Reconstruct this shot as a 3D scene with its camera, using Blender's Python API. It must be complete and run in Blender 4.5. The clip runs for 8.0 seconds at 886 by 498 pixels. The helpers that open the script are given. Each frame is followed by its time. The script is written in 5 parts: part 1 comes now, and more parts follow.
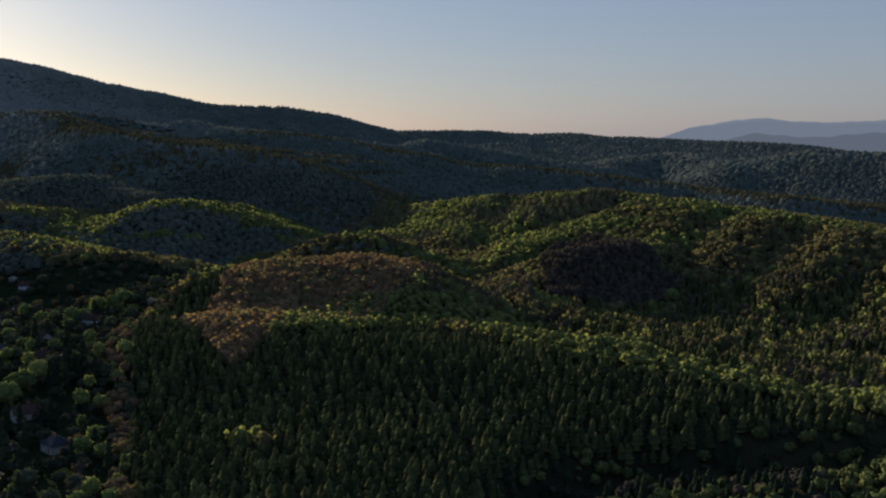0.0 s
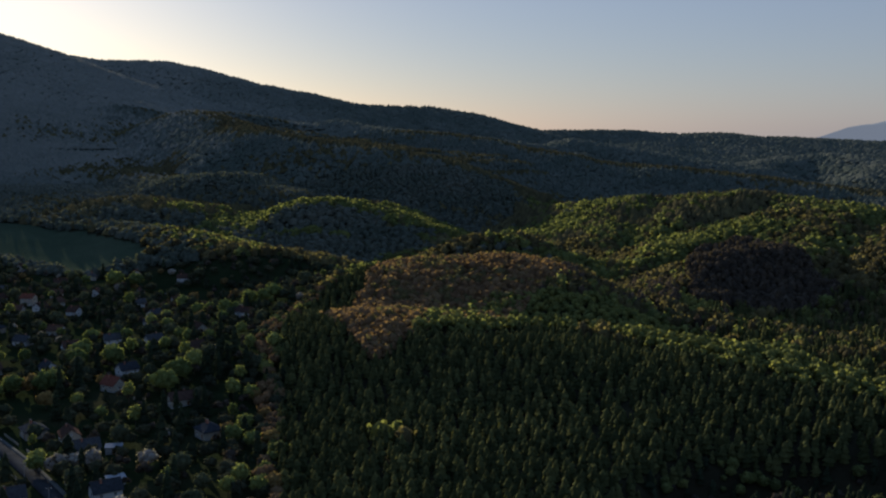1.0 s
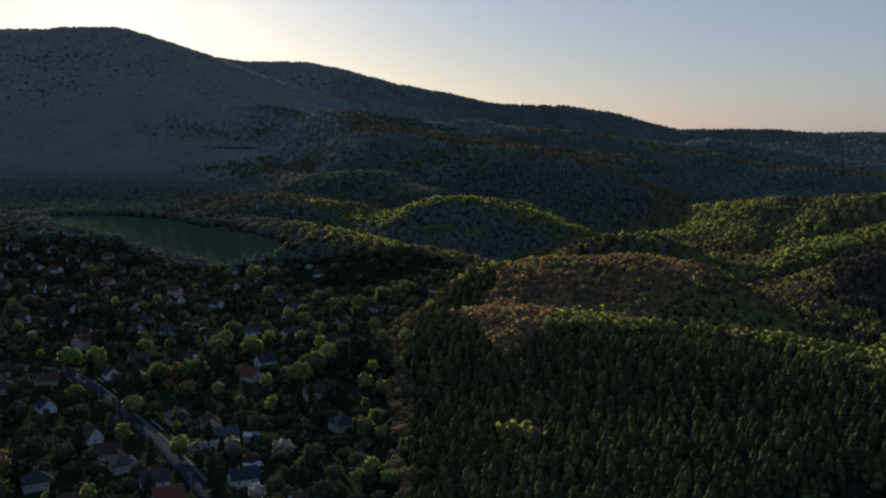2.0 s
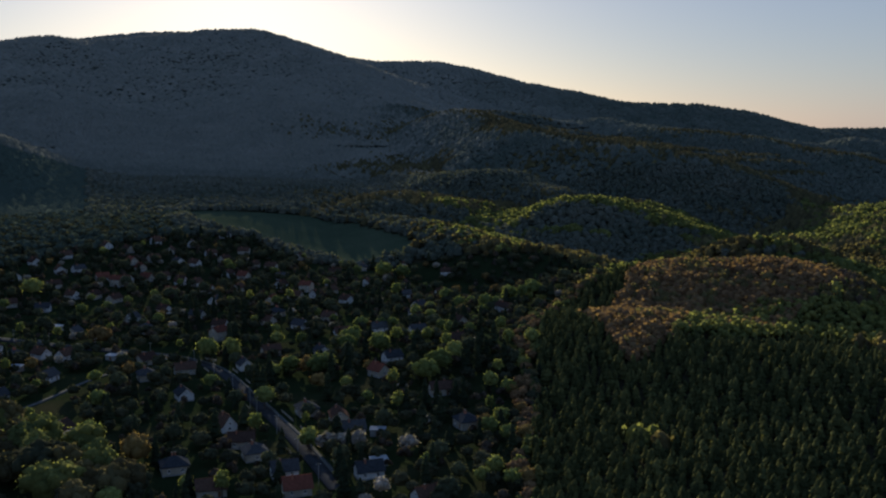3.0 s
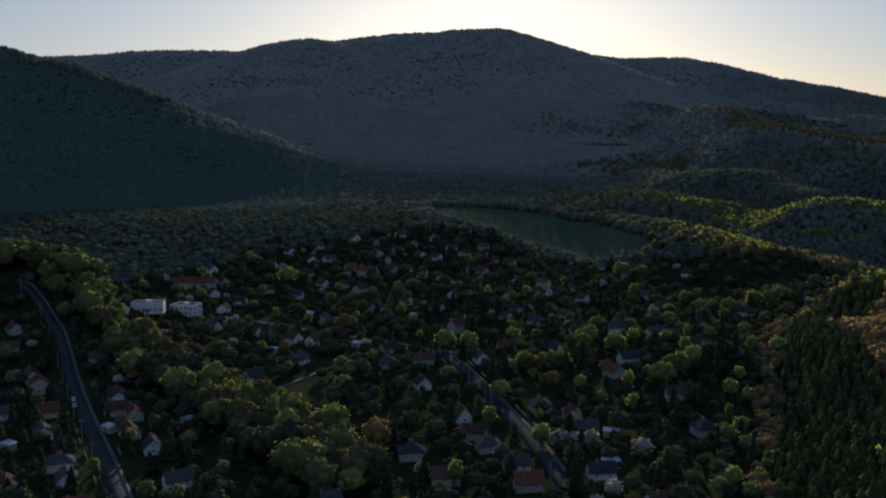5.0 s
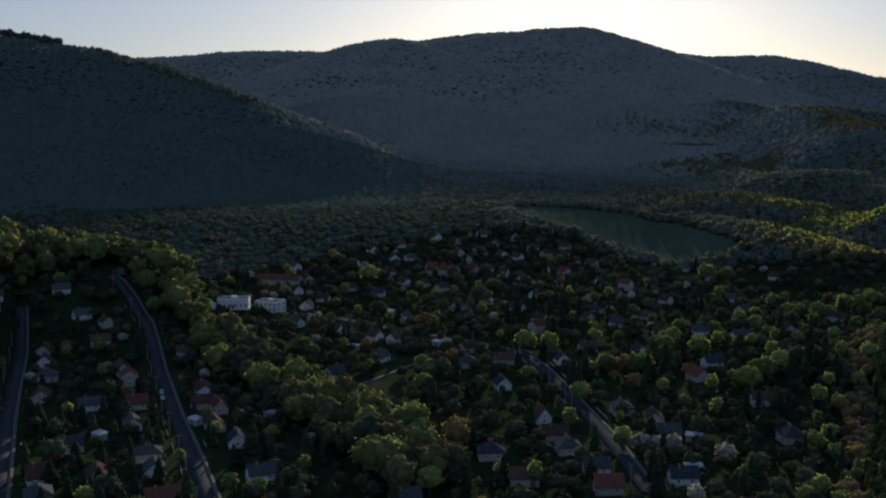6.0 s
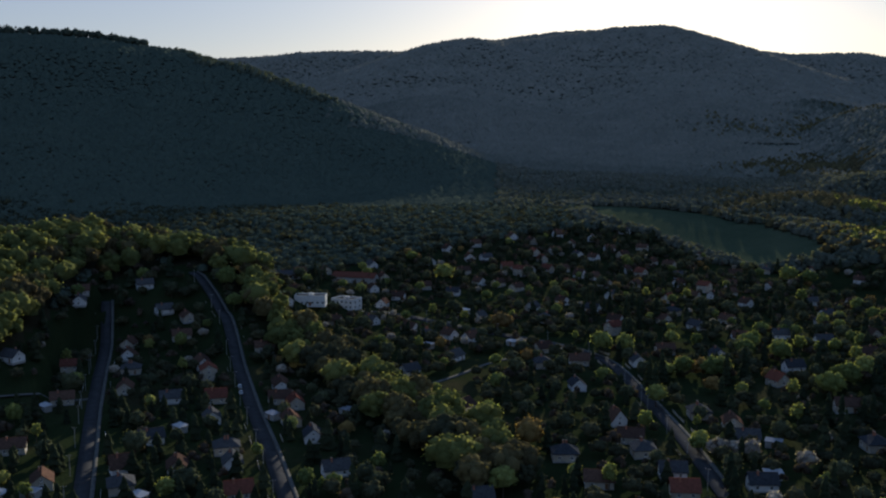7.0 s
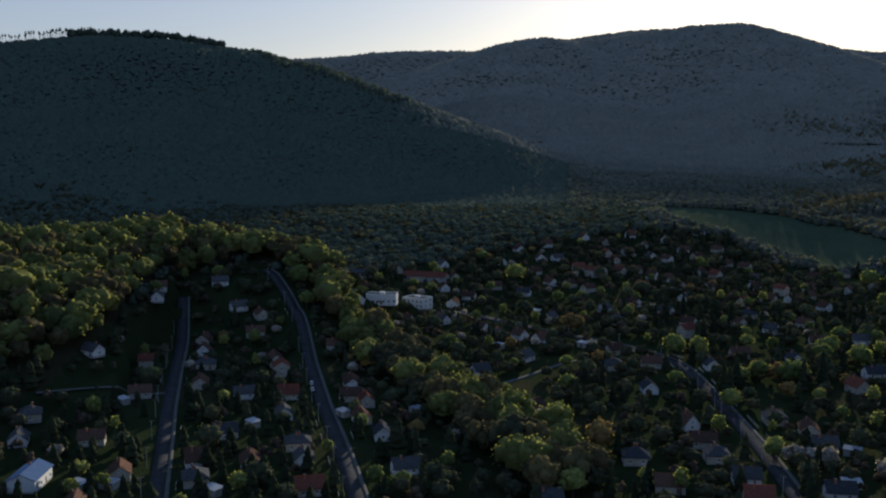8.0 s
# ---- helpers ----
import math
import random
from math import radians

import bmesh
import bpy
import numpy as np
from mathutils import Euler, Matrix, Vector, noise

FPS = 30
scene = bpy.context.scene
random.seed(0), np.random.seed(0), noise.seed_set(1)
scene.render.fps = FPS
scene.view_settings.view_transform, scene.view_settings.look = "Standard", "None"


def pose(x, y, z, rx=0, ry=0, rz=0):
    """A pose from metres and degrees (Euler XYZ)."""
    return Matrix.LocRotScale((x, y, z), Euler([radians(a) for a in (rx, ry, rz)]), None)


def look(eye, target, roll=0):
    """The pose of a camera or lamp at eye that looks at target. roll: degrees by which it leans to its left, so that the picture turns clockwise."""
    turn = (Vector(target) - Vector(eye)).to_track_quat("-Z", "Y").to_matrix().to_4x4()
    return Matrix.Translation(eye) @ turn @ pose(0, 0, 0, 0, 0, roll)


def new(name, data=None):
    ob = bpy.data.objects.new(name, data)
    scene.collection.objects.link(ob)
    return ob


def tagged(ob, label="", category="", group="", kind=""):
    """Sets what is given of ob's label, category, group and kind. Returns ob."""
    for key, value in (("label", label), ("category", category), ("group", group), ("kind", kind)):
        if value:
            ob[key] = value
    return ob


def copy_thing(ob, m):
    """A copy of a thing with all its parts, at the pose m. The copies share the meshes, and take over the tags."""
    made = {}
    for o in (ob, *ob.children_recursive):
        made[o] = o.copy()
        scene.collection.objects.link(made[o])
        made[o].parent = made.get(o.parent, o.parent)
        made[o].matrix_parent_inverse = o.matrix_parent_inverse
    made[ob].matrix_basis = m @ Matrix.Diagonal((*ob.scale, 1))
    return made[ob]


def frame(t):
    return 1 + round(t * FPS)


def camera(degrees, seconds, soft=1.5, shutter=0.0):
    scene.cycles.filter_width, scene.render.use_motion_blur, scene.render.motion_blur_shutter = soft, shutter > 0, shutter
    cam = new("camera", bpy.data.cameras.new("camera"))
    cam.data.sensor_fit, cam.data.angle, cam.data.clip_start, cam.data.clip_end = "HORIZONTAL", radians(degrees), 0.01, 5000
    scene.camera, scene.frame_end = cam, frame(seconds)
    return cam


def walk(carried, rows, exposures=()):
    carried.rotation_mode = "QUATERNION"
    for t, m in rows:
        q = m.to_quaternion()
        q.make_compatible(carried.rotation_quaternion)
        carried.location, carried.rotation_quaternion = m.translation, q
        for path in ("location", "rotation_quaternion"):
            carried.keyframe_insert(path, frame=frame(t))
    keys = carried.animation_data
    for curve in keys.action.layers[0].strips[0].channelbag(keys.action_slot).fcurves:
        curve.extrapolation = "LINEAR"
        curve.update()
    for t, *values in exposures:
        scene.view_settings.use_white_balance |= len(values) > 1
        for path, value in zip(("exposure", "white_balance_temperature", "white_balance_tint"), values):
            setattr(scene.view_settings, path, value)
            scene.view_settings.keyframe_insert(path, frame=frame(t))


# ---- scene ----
# The camera hangs 125 m over the valley floor and turns slowly to its left.
PLAN = 1.25  # metres in one unit of the plan of the land
EYE = 100.0 * PLAN
cam = camera(47.2, 8.0, soft=2.2)
TURNS = [
    (0.0, -0.13, -6.74), (0.5, 3.75, -6.75), (1.0, 7.97, -6.77), (1.5, 11.74, -6.79),
    (3.0, 22.69, -6.88), (3.5, 25.99, -6.92), (4.0, 29.50, -6.95), (4.5, 32.82, -6.98),
    (5.0, 36.17, -7.00), (6.5, 42.80, -7.05), (7.0, 45.08, -7.07), (7.5, 47.14, -7.08), (8.0, 49.12, -7.08),
]
walk(cam, [(t, pose(0, 0, EYE, 90 + pitch, 0, yaw)) for t, yaw, pitch in TURNS], [(0.0, 1.04, 5350, 13), (5.0, 1.04, 5350, 13), (8.0, 1.32, 5400, 13)])

# ---- light: a low sun over the mountain, clear evening sky ----
SUN_LEFT, SUN_UP = radians(33.5), radians(10.2)
sun_way = Vector((-math.sin(SUN_LEFT) * math.cos(SUN_UP), math.cos(SUN_LEFT) * math.cos(SUN_UP), math.sin(SUN_UP)))
sun = new("sun", bpy.data.lights.new("sun", "SUN"))
sun.data.energy, sun.data.angle, sun.data.color = 5.0, radians(0.6), (1.0, 0.84, 0.56)
sun.matrix_world = look(sun_way * 1000, (0, 0, 0))
world = bpy.data.worlds.new("evening_sky")
scene.world = world
world.use_nodes = True
wt = world.node_tree
sky = wt.nodes.new("ShaderNodeTexSky")
sky.sky_type, sky.sun_disc = "NISHITA", False
sky.sun_elevation, sky.sun_rotation = SUN_UP, -SUN_LEFT
sky.altitude, sky.air_density, sky.dust_density, sky.ozone_density = 300, 1.0, 0.6, 1.5
wt.nodes["Background"].inputs[1].default_value = 0.13
# Thin evening haze greys the sky towards the horizon; overhead it is clear and blue.
sky_way, sky_split, haze_depth, haze = (wt.nodes.new("ShaderNode" + k) for k in ("TexCoord", "SeparateXYZ", "MapRange", "Mix"))
wt.links.new(sky_way.outputs["Generated"], sky_split.inputs[0])
wt.links.new(sky_split.outputs[2], haze_depth.inputs[0])
haze_depth.interpolation_type = "SMOOTHSTEP"
for slot, value in ((1, 0.14), (2, 0.75), (3, 0.854), (4, 0.12)):
    haze_depth.inputs[slot].default_value = value
haze.data_type = "RGBA"
haze.inputs[7].default_value = (0.731, 0.684, 0.782, 1)
wt.links.new(haze_depth.outputs[0], haze.inputs[0])
wt.links.new(sky.outputs[0], haze.inputs[6])
wt.links.new(haze.outputs[2], wt.nodes["Background"].inputs[0])


# ---- materials ----
def nodes_of(name):
    mat = bpy.data.materials.new(name)
    mat.use_nodes = True
    nt = mat.node_tree
    return mat, nt, nt.nodes["Principled BSDF"]


def ramp(nt, source, stops):
    node = nt.nodes.new("ShaderNodeValToRGB")
    el = node.color_ramp.elements
    while len(el) < len(stops):
        el.new(0.5)
    for e, (at, colour) in zip(el, stops):
        e.position, e.color = at, (*colour, 1)
    nt.links.new(source, node.inputs[0])
    return node.outputs[0]


def noise_tex(nt, scale, detail=4.0, rough=0.6):
    co = nt.nodes.new("ShaderNodeNewGeometry")
    node = nt.nodes.new("ShaderNodeTexNoise")
    node.inputs["Scale"].default_value, node.inputs["Detail"].default_value, node.inputs["Roughness"].default_value = scale, detail, rough
    nt.links.new(co.outputs["Position"], node.inputs["Vector"])
    return node.outputs[0]


def object_noise(nt, scale, detail=4.0):
    co = nt.nodes.new("ShaderNodeTexCoord")
    node = nt.nodes.new("ShaderNodeTexNoise")
    node.inputs["Scale"].default_value, node.inputs["Detail"].default_value = scale, detail
    nt.links.new(co.outputs["Object"], node.inputs["Vector"])
    return node.outputs[0]


def mixed(nt, a, b, factor, how="MIX"):
    node = nt.nodes.new("ShaderNodeMix")
    node.data_type, node.blend_type = "RGBA", how
    for slot, value in ((6, a), (7, b), (0, factor)):
        if isinstance(value, (int, float)):
            node.inputs[slot].default_value = value
        elif isinstance(value, tuple):
            node.inputs[slot].default_value = (*value, 1)
        else:
            nt.links.new(value, node.inputs[slot])
    return node.outputs[2]


def bumped(nt, bsdf, source, strength, distance):
    node = nt.nodes.new("ShaderNodeBump")
    node.inputs["Strength"].default_value, node.inputs["Distance"].default_value = strength, distance
    nt.links.new(source, node.inputs["Height"])
    nt.links.new(node.outputs[0], bsdf.inputs["Normal"])


def leaf_material(name, dark, mid, light, through_leaf=0.35, single=False, grain=1.1, uneven=1.0):
    """Leaves that let some light through. Each tree has its own tint, each spray its own shade."""
    mat, nt, bsdf = nodes_of(name)
    if single:
        info = nt.nodes.new("ShaderNodeObjectInfo")
        tint = info.outputs["Random"]
    else:
        at = nt.nodes.new("ShaderNodeAttribute")
        at.attribute_name = "tint"
        tint = at.outputs["Fac"]
    tree = ramp(nt, tint, ((0.0, dark), (0.5, mid), (1.0, light)))
    patch = ramp(nt, noise_tex(nt, 0.012, 3), ((0.3, dark), (0.55, mid), (0.75, light)))
    both = mixed(nt, tree, patch, 0.3)
    geo = nt.nodes.new("ShaderNodeNewGeometry")
    spray = ramp(nt, geo.outputs["Random Per Island"], ((0.0, (1 - 0.22 * uneven,) * 3), (1.0, (1 + 0.18 * uneven,) * 3)))
    # Dark gaps between leaf clusters put into the colour, where the bump dips.
    leafy = ramp(nt, noise_tex(nt, grain, 4, 0.75), ((0.3, (1 - 0.22 * uneven,) * 3), (0.7, (1 + 0.28 * uneven,) * 3)))
    colour = mixed(nt, mixed(nt, both, spray, 1.0, "MULTIPLY"), leafy, 1.0, "MULTIPLY")
    nt.links.new(colour, bsdf.inputs["Base Color"])
    bsdf.inputs["Roughness"].default_value, bsdf.inputs["Specular IOR Level"].default_value = 1.0, 0.0
    bumped(nt, bsdf, noise_tex(nt, grain, 4, 0.75), 0.6, 0.9 / grain)
    thin = nt.nodes.new("ShaderNodeBsdfTranslucent")
    nt.links.new(mixed(nt, colour, (1.35, 1.3, 0.7), 1.0, "MULTIPLY"), thin.inputs[0])
    mix = nt.nodes.new("ShaderNodeMixShader")
    mix.inputs[0].default_value = through_leaf
    nt.links.new(bsdf.outputs[0], mix.inputs[1])
    nt.links.new(thin.outputs[0], mix.inputs[2])
    nt.links.new(mix.outputs[0], nt.nodes["Material Output"].inputs[0])
    return mat


PINE = leaf_material("pine_needles", (0.036, 0.041, 0.018), (0.064, 0.068, 0.026), (0.116, 0.112, 0.040), 0.34)
GREEN = leaf_material("spring_leaves", (0.070, 0.082, 0.032), (0.124, 0.132, 0.044), (0.208, 0.202, 0.064), 0.42)
BROWN = leaf_material("budding_twigs", (0.122, 0.076, 0.042), (0.160, 0.100, 0.052), (0.190, 0.130, 0.064), 0.3, uneven=0.55)
MIXED = leaf_material("mixed_canopy", (0.054, 0.046, 0.026), (0.094, 0.080, 0.038), (0.150, 0.124, 0.054), 0.36)
# Mountain forest lifted pale and even: distance haze put into the base colour.
FAR = leaf_material("hazed_mountain_canopy", (0.062, 0.072, 0.054), (0.130, 0.128, 0.102), (0.210, 0.192, 0.154), 0.18, False, 0.5, 0.4)
# Forest toned dark and even: the ridge's shade and haze put into the colour.
DEEP = leaf_material("shade_toned_canopy", (0.048, 0.060, 0.046), (0.060, 0.073, 0.055), (0.078, 0.088, 0.064), 0.12, False, 0.7, 0.3)
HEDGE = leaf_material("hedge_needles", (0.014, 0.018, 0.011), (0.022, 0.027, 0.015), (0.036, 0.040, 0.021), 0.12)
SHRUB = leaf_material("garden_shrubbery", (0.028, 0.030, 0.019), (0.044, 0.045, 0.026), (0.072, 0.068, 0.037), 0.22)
BARE_DARK = leaf_material("dark_bare_wood", (0.040, 0.032, 0.025), (0.054, 0.043, 0.032), (0.076, 0.058, 0.040), 0.15)
TREE_DULL = leaf_material("dull_leaves", (0.038, 0.044, 0.027), (0.058, 0.064, 0.036), (0.088, 0.090, 0.046), 0.25, True)
TREE_GREEN = leaf_material("garden_leaves", (0.078, 0.098, 0.036), (0.138, 0.158, 0.050), (0.230, 0.236, 0.074), 0.38, True)
TREE_DARK = leaf_material("spruce_needles", (0.014, 0.019, 0.011), (0.021, 0.027, 0.015), (0.032, 0.038, 0.019), 0.10, True)
TREE_BLOOM = leaf_material("blossom", (0.20, 0.175, 0.145), (0.28, 0.245, 0.205), (0.38, 0.33, 0.275), 0.32, True)
TREE_RUST = leaf_material("copper_leaves", (0.115, 0.080, 0.034), (0.168, 0.114, 0.044), (0.205, 0.148, 0.052), 0.32, True)


def ground_material(name, a, b, c, fine=1.6):
    mat, nt, bsdf = nodes_of(name)
    coarse = ramp(nt, noise_tex(nt, 0.02, 5), ((0.3, a), (0.5, b), (0.72, c)))
    grain = ramp(nt, noise_tex(nt, fine, 6, 0.7), ((0.25, (0.55, 0.55, 0.55)), (0.8, (1.3, 1.3, 1.3))))
    nt.links.new(mixed(nt, coarse, grain, 1.0, "MULTIPLY"), bsdf.inputs["Base Color"])
    bsdf.inputs["Roughness"].default_value, bsdf.inputs["Specular IOR Level"].default_value = 1.0, 0.0
    bumped(nt, bsdf, noise_tex(nt, fine * 0.6, 5), 0.7, 0.6)
    return mat


FLOOR = ground_material("forest_floor", (0.020, 0.018, 0.011), (0.029, 0.026, 0.015), (0.040, 0.036, 0.019))
MEADOW = ground_material("meadow_grass", (0.038, 0.050, 0.030), (0.048, 0.060, 0.036), (0.060, 0.070, 0.042), 0.8)
# Paler than the forest floor: far ground takes on the canopy's haze tone.
HILLS = ground_material("hazed_wooded_slope", (0.070, 0.078, 0.062), (0.086, 0.094, 0.074), (0.105, 0.108, 0.086), 0.3)
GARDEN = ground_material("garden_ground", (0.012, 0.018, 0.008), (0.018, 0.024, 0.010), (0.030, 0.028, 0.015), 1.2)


# ---- the lie of the land ----
# Ridge lines: crest points in units of the plan, then slope of the sides (near, far), roundness of the crest and blending.
RIDGES = [
    ([(-1921, 1825, 274), (-1837, 1840, 300), (-1757, 1848, 306), (-1735, 1937, 297), (-1725, 2012, 307), (-1666, 2124, 324), (-1572, 2195, 341), (-1475, 2262, 344), (-1362, 2273, 304), (-1250, 2222, 268), (-1085, 2085, 210), (-877, 1853, 150)], 0.33, 30, 6),  # main peak
    ([(-1342, 2109, 262), (-1067, 1751, 152), (-823, 1430, 67)], 0.24, 100, 16),  # mountain spur
    ([(-1659, 1734, 228), (-1414, 1414, 150), (-1101, 1019, 61)], 0.24, 100, 16),  # west spur
    ([(-2409, 1427, 261), (-2342, 1624, 275), (-2307, 1757, 292), (-2224, 1861, 297), (-2139, 2032, 299), (-1953, 2277, 345), (-1877, 2340, 356), (-1773, 2420, 361)], 0.34, 40, 6),  # far saddle
    ([(-1446, 2571, 295), (-1414, 2646, 296), (-1328, 2690, 284), (-1185, 2756, 285), (-1127, 2780, 273), (-1041, 2814, 248), (-926, 2853, 221), (-827, 2884, 203), (-769, 2951, 182), (-685, 3023, 170)], 0.34, 40, 6),  # second peak
    ([(-1133, 2832, 266), (-1021, 2906, 232), (-941, 2954, 220), (-852, 2981, 205), (-797, 3017, 185), (-758, 3058, 169), (-645, 3083, 168), (-480, 3113, 164), (-385, 3177, 147), (-250, 3240, 111), (-146, 3297, 91), (150, 3397, 91)], 0.28, 40, 6),  # long ridge
    ([(153, 3447, 90), (307, 3466, 79), (423, 3474, 83), (536, 3459, 71), (647, 3440, 69), (793, 3409, 62), (1072, 3279, 52), (1230, 3170, 29), (1342, 3070, 20), (1501, 2939, 12)], 0.14, 60, 6),  # horizon ridge
    ([(-1317, 183, 161), (-1338, 300, 178), (-1400, 448, 201), (-1378, 514, 208), (-1361, 557, 213), (-1333, 654, 212), (-1296, 721, 202), (-1298, 776, 188), (-1177, 756, 173), (-1099, 774, 147), (-1026, 801, 124), (-932, 762, 68)], 0.36, 35, 20),  # left ridge
    ([(-467, 111, 46), (-496, 186, 39), (-513, 248, 39), (-506, 262, 34), (-473, 270, 33), (-449, 273, 32), (-422, 269, 27), (-397, 261, 14)], (0.36, 0.70), 22, 6),  # left knoll
    ([(-645, 1627, 126), (-516, 1462, 101), (-436, 1362, 93), (-321, 1291, 81), (-265, 1262, 76), (-212, 1232, 66), (-186, 1196, 53), (-158, 1139, 26)], (0.50, 0.06), 60, 6),  # bench rim
    ([(-563, 1127, 45), (-473, 1092, 40), (-431, 1077, 45), (-392, 1070, 47), (-351, 1053, 35), (-311, 1034, 29), (-290, 1020, 22)], (0.46, 0.16), 80, 4),  # third step
    ([(-296, 913, 17), (-274, 910, 26), (-252, 906, 32), (-230, 896, 32), (-206, 881, 25), (-183, 861, 16), (-163, 834, 6), (-147, 807, -3)], (0.50, 0.30), 90, 3),  # patch dome
    ([(-407, 870, 33), (-358, 869, 26), (-326, 860, 18), (-296, 855, 15), (-266, 849, 16), (-243, 835, 14)], (0.45, 0.18), 80, 3),  # patch step
    ([(-430, 791, 19), (-390, 778, 21), (-318, 734, 19), (-284, 705, 18), (-235, 675, 13), (-203, 670, 12), (-180, 656, 9), (-168, 643, 4)], (0.38, 0.36), 36, 3),  # low ridge
    ([(-230, 1482, 45), (-176, 1439, 39), (-132, 1394, 32), (-105, 1346, 17), (-87, 1297, 2)], (0.4, 0.1), 14, 6),  # side spur
    ([(-518, 2087, 112), (-449, 2031, 100), (-359, 1968, 92), (-279, 1940, 88), (-188, 1891, 78), (-101, 1827, 61), (-39, 1780, 54)], (0.42, 0.05), 50, 8),  # dark step
    ([(-26, 2400, 72), (153, 2295, 42), (326, 2176, 20)], (0.42, 0.14), 60, 10),  # middle hills a
    ([(329, 2276, 17), (483, 2351, 38), (544, 2337, 43), (632, 2107, 23)], (0.42, 0.14), 50, 10),  # middle hills b
    ([(613, 2008, 37), (731, 1969, 58), (910, 1781, 49)], (0.42, 0.14), 50, 10),  # middle hills c
    ([(-122, 1696, 23), (39, 1750, 40), (113, 1696, 37), (289, 1624, 21), (405, 1548, 7), (490, 1418, 3), (604, 1373, -10)], (0.42, 0.14), 50, 10),  # middle hills d
    ([(-64, 1148, 7), (-12, 1050, 19), (63, 948, 36), (139, 889, 41)], 0.42, 30, 6),  # view hill end
    ([(139, 889, 41), (174, 842, 40), (223, 768, 36), (266, 712, 32), (291, 659, 29), (334, 615, 27)], 0.25, 40, 8),  # view hill
    ([(165, 701, 17), (113, 671, 19), (80, 645, 16), (60, 597, 5)], 0.45, 14, 4),  # dark spur
    ([(121, 771, 20), (70, 737, 15), (35, 689, 8)], 0.42, 14, 4),  # dark spur2
    ([(-76, 716, 21), (-52, 718, 23), (-15, 690, 19), (4, 660, 11)], 0.5, 10, 4),  # small knoll
    ([(-94, 542, 23), (-81, 554, 24), (-50, 558, 26), (-25, 549, 23), (-6, 520, 16), (14, 490, 7)], 0.26, 25, 10),  # near hill
    ([(-90, 420, 16), (-18, 405, 12), (23, 409, 12), (49, 392, 12), (85, 355, 9), (114, 322, 8), (138, 294, 11)], 0.17, 25, 6),  # near shoulder
    ([(-60, 263, 6), (-12, 260, 4), (17, 249, 2)], 0.12, 30, 8),  # near rise
]


def smooth(a, b, v):
    s = np.clip((v - a) / (b - a), 0, 1)
    return s * s * (3 - 2 * s)


def crest(x, y, line, slope, round_off):
    """Height of a ridge at each place, and the distance to its crest. A slope in two parts: towards the valley, and behind."""
    best_h, best_d = np.full(x.shape, -1e9), np.full(x.shape, 1e9)
    cx, cy = line[-1][0] - line[0][0], line[-1][1] - line[0][1]
    size = math.hypot(cx, cy) + 1e-9
    for (ax, ay, az), (bx, by, bz) in zip(line, line[1:]):
        dx, dy = bx - ax, by - ay
        s = np.clip(((x - ax) * dx + (y - ay) * dy) / (dx * dx + dy * dy), 0, 1)
        ox, oy = x - ax - s * dx, y - ay - s * dy
        d = np.hypot(ox, oy)
        steep = slope
        if isinstance(slope, tuple):
            across, along = (cx * oy - cy * ox) / (size * (d + 1)), (cx * ox + cy * oy) / (size * (d + 1))
            steep = slope[0] + (slope[1] - slope[0]) * smooth(-0.1, 0.5, across)
            steep = np.maximum(steep, 0.42 * np.maximum(smooth(0.35, 0.75, along), smooth(0.15, 0.6, ox / (d + 1))))
        h = az + s * (bz - az) - steep * (np.sqrt(d ** 2 + round_off ** 2) - round_off)
        # A short step follows its nearest stretch of crest; benches and plain ridges take the highest.
        best_h = np.where(d < best_d, h, best_h) if isinstance(slope, tuple) and slope[1] > 0.1 else np.maximum(best_h, h)
        best_d = np.minimum(best_d, d)
    return best_h, best_d


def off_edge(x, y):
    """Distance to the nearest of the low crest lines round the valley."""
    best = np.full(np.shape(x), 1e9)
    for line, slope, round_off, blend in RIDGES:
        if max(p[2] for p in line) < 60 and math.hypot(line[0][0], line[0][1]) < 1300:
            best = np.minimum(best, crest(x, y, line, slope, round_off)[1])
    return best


def waves(x, y, size, seed, octaves=4):
    """Soft value noise from summed lattices, about -1 to 1."""
    total, amp = np.zeros(x.shape), 0.5
    for k in range(octaves):
        u, v = x / size * 2 ** k + 17.3 * seed, y / size * 2 ** k - 9.1 * seed
        iu, iv = np.floor(u), np.floor(v)
        fu, fv = smooth(0, 1, u - iu), smooth(0, 1, v - iv)

        def corner(p, q):
            w = np.sin(p * 127.1 + q * 311.7 + seed * 74.7) * 43758.5453
            return (w - np.floor(w)) * 2 - 1
        total += amp * ((corner(iu, iv) * (1 - fu) + corner(iu + 1, iv) * fu) * (1 - fv) + (corner(iu, iv + 1) * (1 - fu) + corner(iu + 1, iv + 1) * fu) * fv)
        amp *= 0.5
    return total


# Gullies cut into the slopes: line in units of the plan, depth, half width.
GULLIES = [
    ([(23, 260), (36, 282), (62, 290), (86, 288), (109, 284), (136, 290)], 20, 12),
    ([(-15, 690), (7, 649), (27, 530), (44, 490), (59, 450)], 9, 22),
    ([(-51, 412), (-24, 426), (5, 428), (27, 399)], 4, 9),
    ([(93, 546), (133, 499), (159, 453), (201, 431)], 6, 16),
    ([(65, 938), (45, 855), (31, 783)], 7, 18),
    ([(143, 840), (102, 810), (67, 801)], 7, 17),
    ([(218, 766), (179, 710), (149, 647)], 6, 17),
    ([(248, 693), (194, 614), (149, 562)], 6, 18),
    ([(278, 628), (223, 556), (168, 478)], 5, 20),
]


